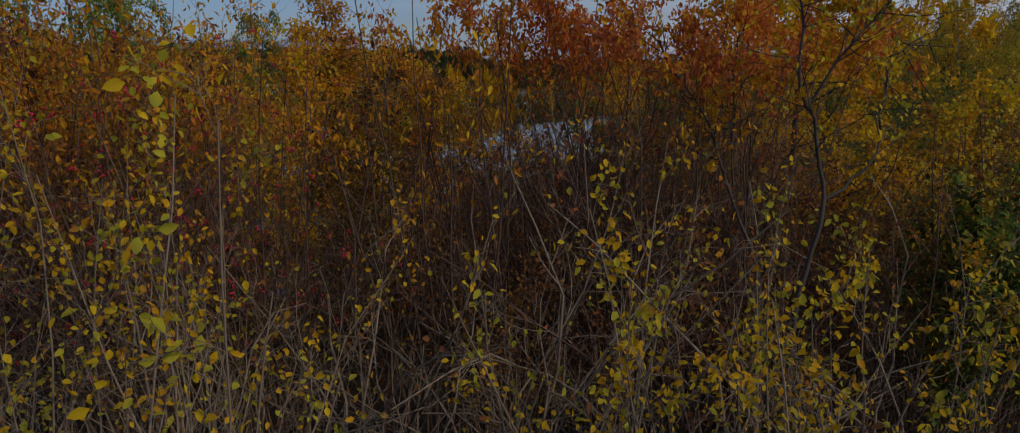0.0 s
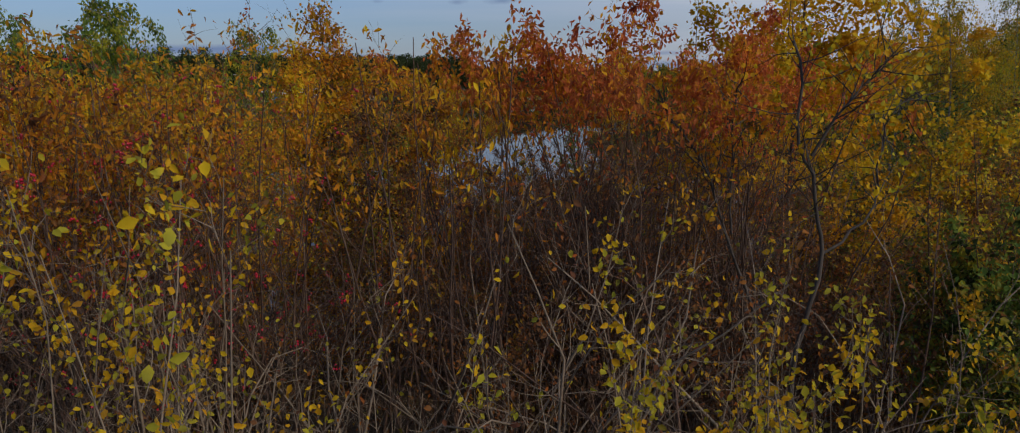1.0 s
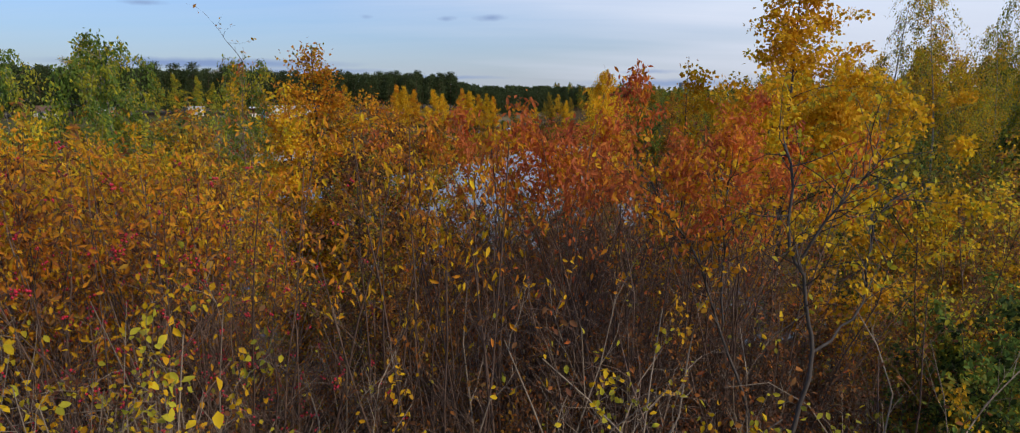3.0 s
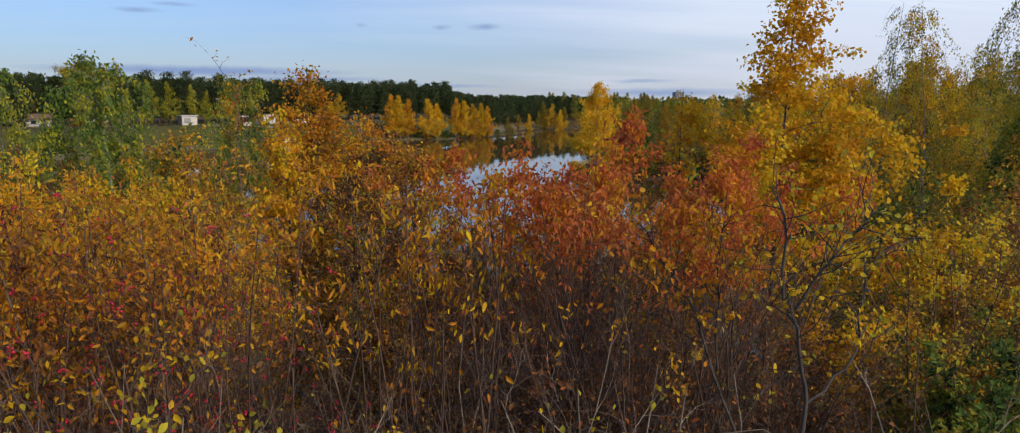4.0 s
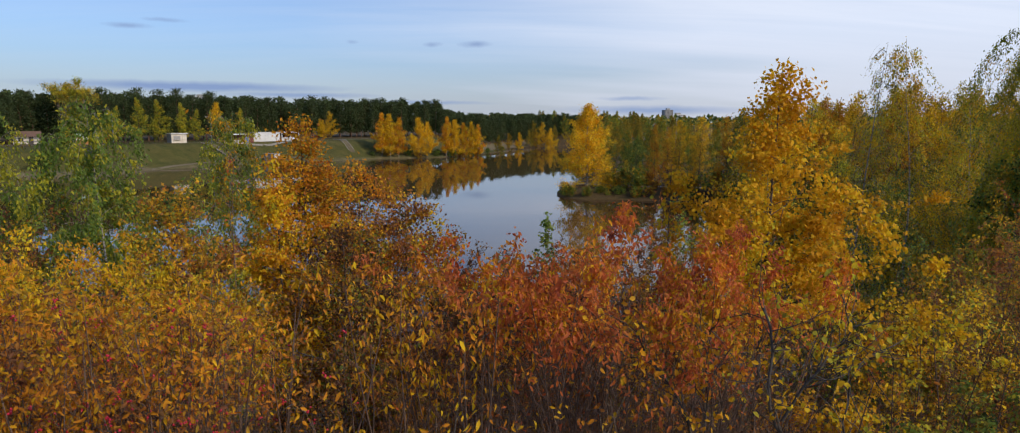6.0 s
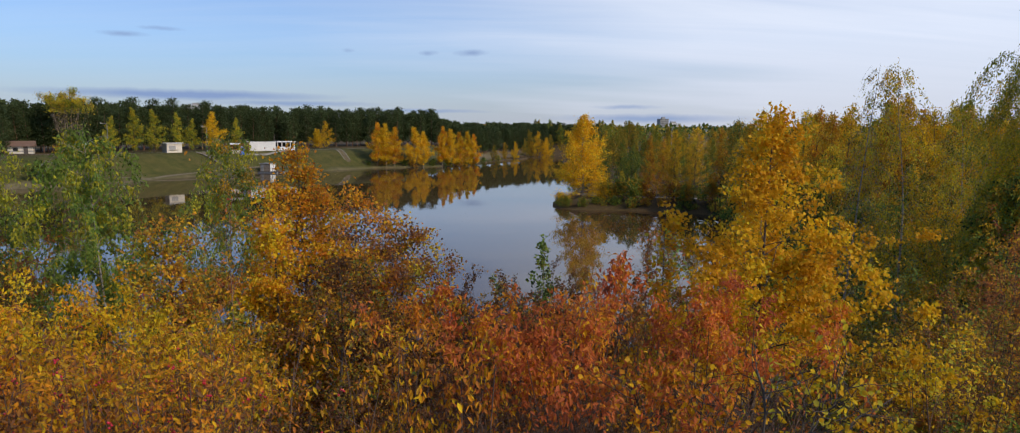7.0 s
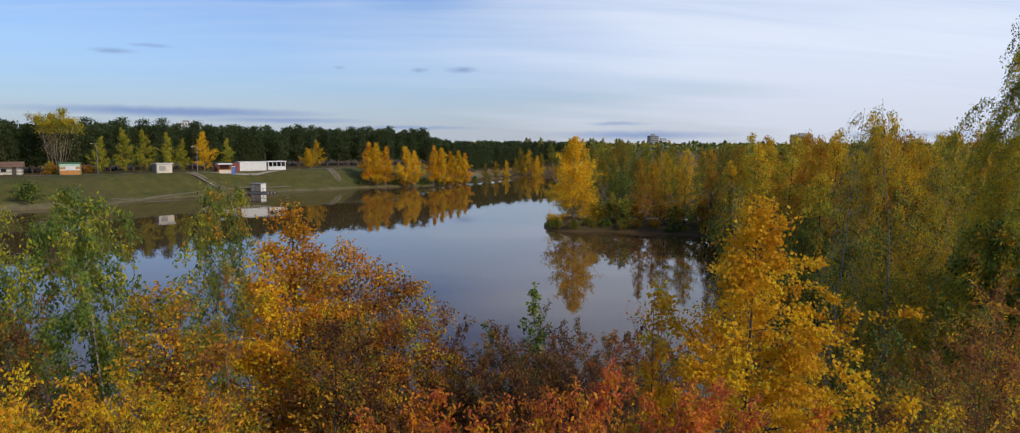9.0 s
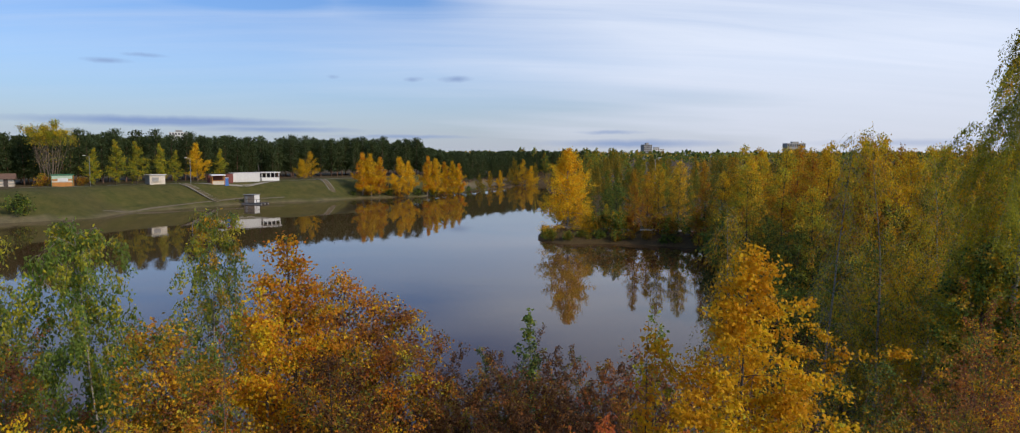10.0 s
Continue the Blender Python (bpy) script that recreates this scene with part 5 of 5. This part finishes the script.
def container_and_pavilion():
    k = thing("container", "long white ribbed container on top of the bank", "container", -57.6, 208.6, 34)
    block("wall", -4.0, 4.0, -1.2, 1.2, -0.3, 2.45, WHITE, k)
    for i in range(26):
        block("rib", -3.95 + i * 0.31, -3.82 + i * 0.31, -1.26, -1.205, -0.1, 2.3, WHITE, k, "", 0.0)
    block("roof", -4.1, 4.1, -1.3, 1.3, 2.46, 2.56, WHITE, k)
    block("kerb", -4.05, 4.05, -1.32, -1.205, -0.3, -0.12, GREY, k)
    p = thing("pavilion", "white open pavilion with dark window openings", "pavilion", -52.2, 213.8, 34)
    block("floor", -2.7, 2.7, -1.8, 1.8, -0.5, 0.05, CONCRETE, p)
    block("wall", -2.6, 2.6, -1.7, 1.7, 0.06, 1.0, WHITE, p)
    for x in (-2.5, -1.25, 0.0, 1.25, 2.5):
        for y in (-1.62, 1.62):
            block("post", x - 0.1, x + 0.1, y - 0.08, y + 0.08, 1.01, 2.35, WHITE, p)
    block("screen", -2.4, 2.4, 0.4, 0.48, 1.01, 2.35, GLASSY, p, "dark glazed inner wall")
    block("roof", -2.9, 2.9, -2.0, 2.0, 2.36, 2.62, WHITE, p)
    c = block("chimney", -2.95, -2.75, -0.1, 0.1, 2.0, 4.6, DARKWOOD, p)
    block("cap", -3.02, -2.68, -0.17, 0.17, 4.61, 4.68, DARKWOOD, c, "", 0.01)


def raft():
    k = thing("raft", "dark timber raft with a small boarded cabin afloat", "raft", -51.6, 193.4, -20, 0.0)
    for i in range(18):
        block("plank", -3.9 + i * 0.44, -3.5 + i * 0.44, -1.9, 1.9, 0.30, 0.38, DARKWOOD, k, "", 0.0)
    for y in (-1.5, 0.0, 1.5):
        block("float", -3.9, 3.9, y - 0.3, y + 0.3, -0.2, 0.28, GREY, k, "", 0.05)
    c = block("cabin_wall", -1.7, 1.4, -1.1, 1.2, 0.39, 2.45, TAN, k)
    # paler overlay: sunlight on the right end, put into the colour
    block("cabin_end", 1.405, 1.46, -1.1, 1.2, 0.39, 2.45, WHITE, c, "end boards coloured pale for the sunlit side")
    block("cabin_roof", -1.9, 1.6, -1.3, 1.4, 2.46, 2.56, GREY, k)
    block("door", -1.3, -0.6, -1.16, -1.105, 0.4, 2.1, GREY, c)
    for x in (-3.8, -2.6, 2.6, 3.8):
        block("rail_post", x - 0.04, x + 0.04, -1.86, -1.78, 0.39, 1.3, DARKWOOD, k, "", 0.0)
    block("rail", -3.85, 3.85, -1.85, -1.79, 1.3, 1.36, DARKWOOD, k, "", 0.0)


def steps(x0, y0, x1, y1, width, label):
    """Concrete steps down the bank, tread by tread."""
    k = new("bank_steps")
    tagged(k, label, "steps", "bank steps")
    ln = math.hypot(x1 - x0, y1 - y0)
    turn = math.atan2(y1 - y0, x1 - x0)
    n = int(ln / 0.8)
    k.location = (x0, y0, 0)
    k.rotation_euler = (0, 0, turn)
    for i in range(n):
        s = (i + 0.5) * 0.8
        z = foot(x0 + math.cos(turn) * s, y0 + math.sin(turn) * s)
        block("tread", s - 0.42, s + 0.42, -width / 2, width / 2, z - 0.3, z + 0.10, EARTH, k, "", 0.0)
    for side in (-1, 1):
        pts = []
        for i in range(0, n + 1, 2):
            s = i * 0.8
            pts.append(np.array([s, side * (width / 2 + 0.12), foot(x0 + math.cos(turn) * s, y0 + math.sin(turn) * s) + 0.12]))
        v, f = tube_arrays([(np.array(pts), 0.12, 0.12)], 6)
        part_mesh("kerb", mesh_of("kerb", v, f, CONCRETE), k)


def ribbon(name, pts, width, lift, mat, label):
    """A path laid along the ground."""
    fine = []
    for (ax, ay), (bx, by) in zip(pts, pts[1:]):
        n = max(1, int(math.hypot(bx - ax, by - ay) / 2.0))
        fine += [(ax + (bx - ax) * i / n, ay + (by - ay) * i / n) for i in range(n)]
    fine = np.array(fine + [pts[-1]], float)
    t = unit(np.gradient(fine, axis=0))
    side = np.stack([-t[:, 1], t[:, 0]], 1)
    rows = []
    for off in (-0.5, 0.0, 0.5):
        p = fine + side * width * off
        rows.append(np.column_stack([p, land(p[:, 0], p[:, 1]) + lift]))
    n = len(fine)
    v = np.concatenate(rows)
    f = [(r * n + i, r * n + i + 1, (r + 1) * n + i + 1, (r + 1) * n + i) for r in range(2) for i in range(n - 1)]
    me = mesh_of(name, v, f, mat)
    tagged(new(name, me), label, "path", kind="structure")


def street_lamp(x, y, high, turn):
    k = thing("street_lamp", "tall grey lamp post with a small arm", "lamp post", x, y, turn, None, "lamp posts")
    v, f = tube_arrays([(np.array([(0, 0, -0.3), (0, 0, high * 0.5), (0, 0, high)]), 0.11, 0.06)], 8)
    part_mesh("pole", mesh_of("pole", v, f, STEEL, True), k)
    v, f = tube_arrays([(np.array([(0, 0, high - 0.1), (0.3, 0, high + 0.15), (1.0, 0, high + 0.25)]), 0.04, 0.03)], 6)
    part_mesh("arm", mesh_of("arm", v, f, STEEL, True), k)
    block("head", 0.8, 1.4, -0.12, 0.12, high + 0.17, high + 0.28, WHITE, k)


def tower_block(x, y, wide, deep, high, rows, cols, mat, label):
    k = thing("tower_block", label, "building", x, y, 8, 0.0, "far buildings")
    block("wall", -wide / 2, wide / 2, -deep / 2, deep / 2, -1, high, mat, k, "", 0.0)
    block("roof_house", -wide * 0.15, wide * 0.2, -deep * 0.2, deep * 0.2, high + 0.01, high + 3, GREY, k, "", 0.0)
    for r in range(rows):
        for c in range(cols):
            x0 = -wide / 2 + wide * (c + 0.25) / cols
            block("window", x0, x0 + wide * 0.5 / cols, -deep / 2 - 0.15, -deep / 2 - 0.01, high * (r + 0.3) / rows, high * (r + 0.8) / rows, GLASSY, k, "", 0.0)


white_kiosk()
mural_kiosk()
log_cabin()
drinks_stall()
container_and_pavilion()
raft()
steps(-68.9, 192.2, -58.4, 189.2, 2.2, "long earth-brown steps with pale kerbs down the grass bank")
steps(-40.0, 225.0, -33.5, 214.5, 1.4, "earth-brown steps with pale kerbs down to the birches")
ribbon("path_bank_top", [(-130, 163), (-104, 169), (-90, 175), (-80, 186), (-72, 194), (-63, 198), (-55, 205), (-47, 214), (-40, 224), (-30, 240), (-18, 262)], 1.0, 0.05, CONCRETE, "pale path along the top of the bank")
ribbon("path_water", [(-74, 160), (-69, 172), (-63, 184), (-54, 198), (-44, 203.5)], 0.6, 0.05, EARTH, "narrow trodden path above the waterline")
ribbon("path_point", [(19, 116), (23, 112.5), (29, 110.5), (36, 108), (44, 106), (52, 104)], 2.0, 0.06, CONCRETE, "pale sandy path across the wooded point")
for x, y, h, t in [(-86.5, 181.0, 7.2, 200), (-69.0, 198.5, 6.6, 215), (45, 150, 11.0, 0)]:
    street_lamp(x, y, h, t)
tower_block(346, 1200, 15, 14, 31, 9, 6, GREY, "grey block of flats far behind the woods")
tower_block(372, 1230, 26, 14, 24, 7, 8, WHITE, "pale block of flats far behind the woods")
tower_block(608, 1190, 36, 14, 34, 4, 10, GREY, "long grey block of flats far away")
tower_block(-392, 1080, 24, 14, 45, 8, 6, WHITE, "white block of flats far behind the pines")
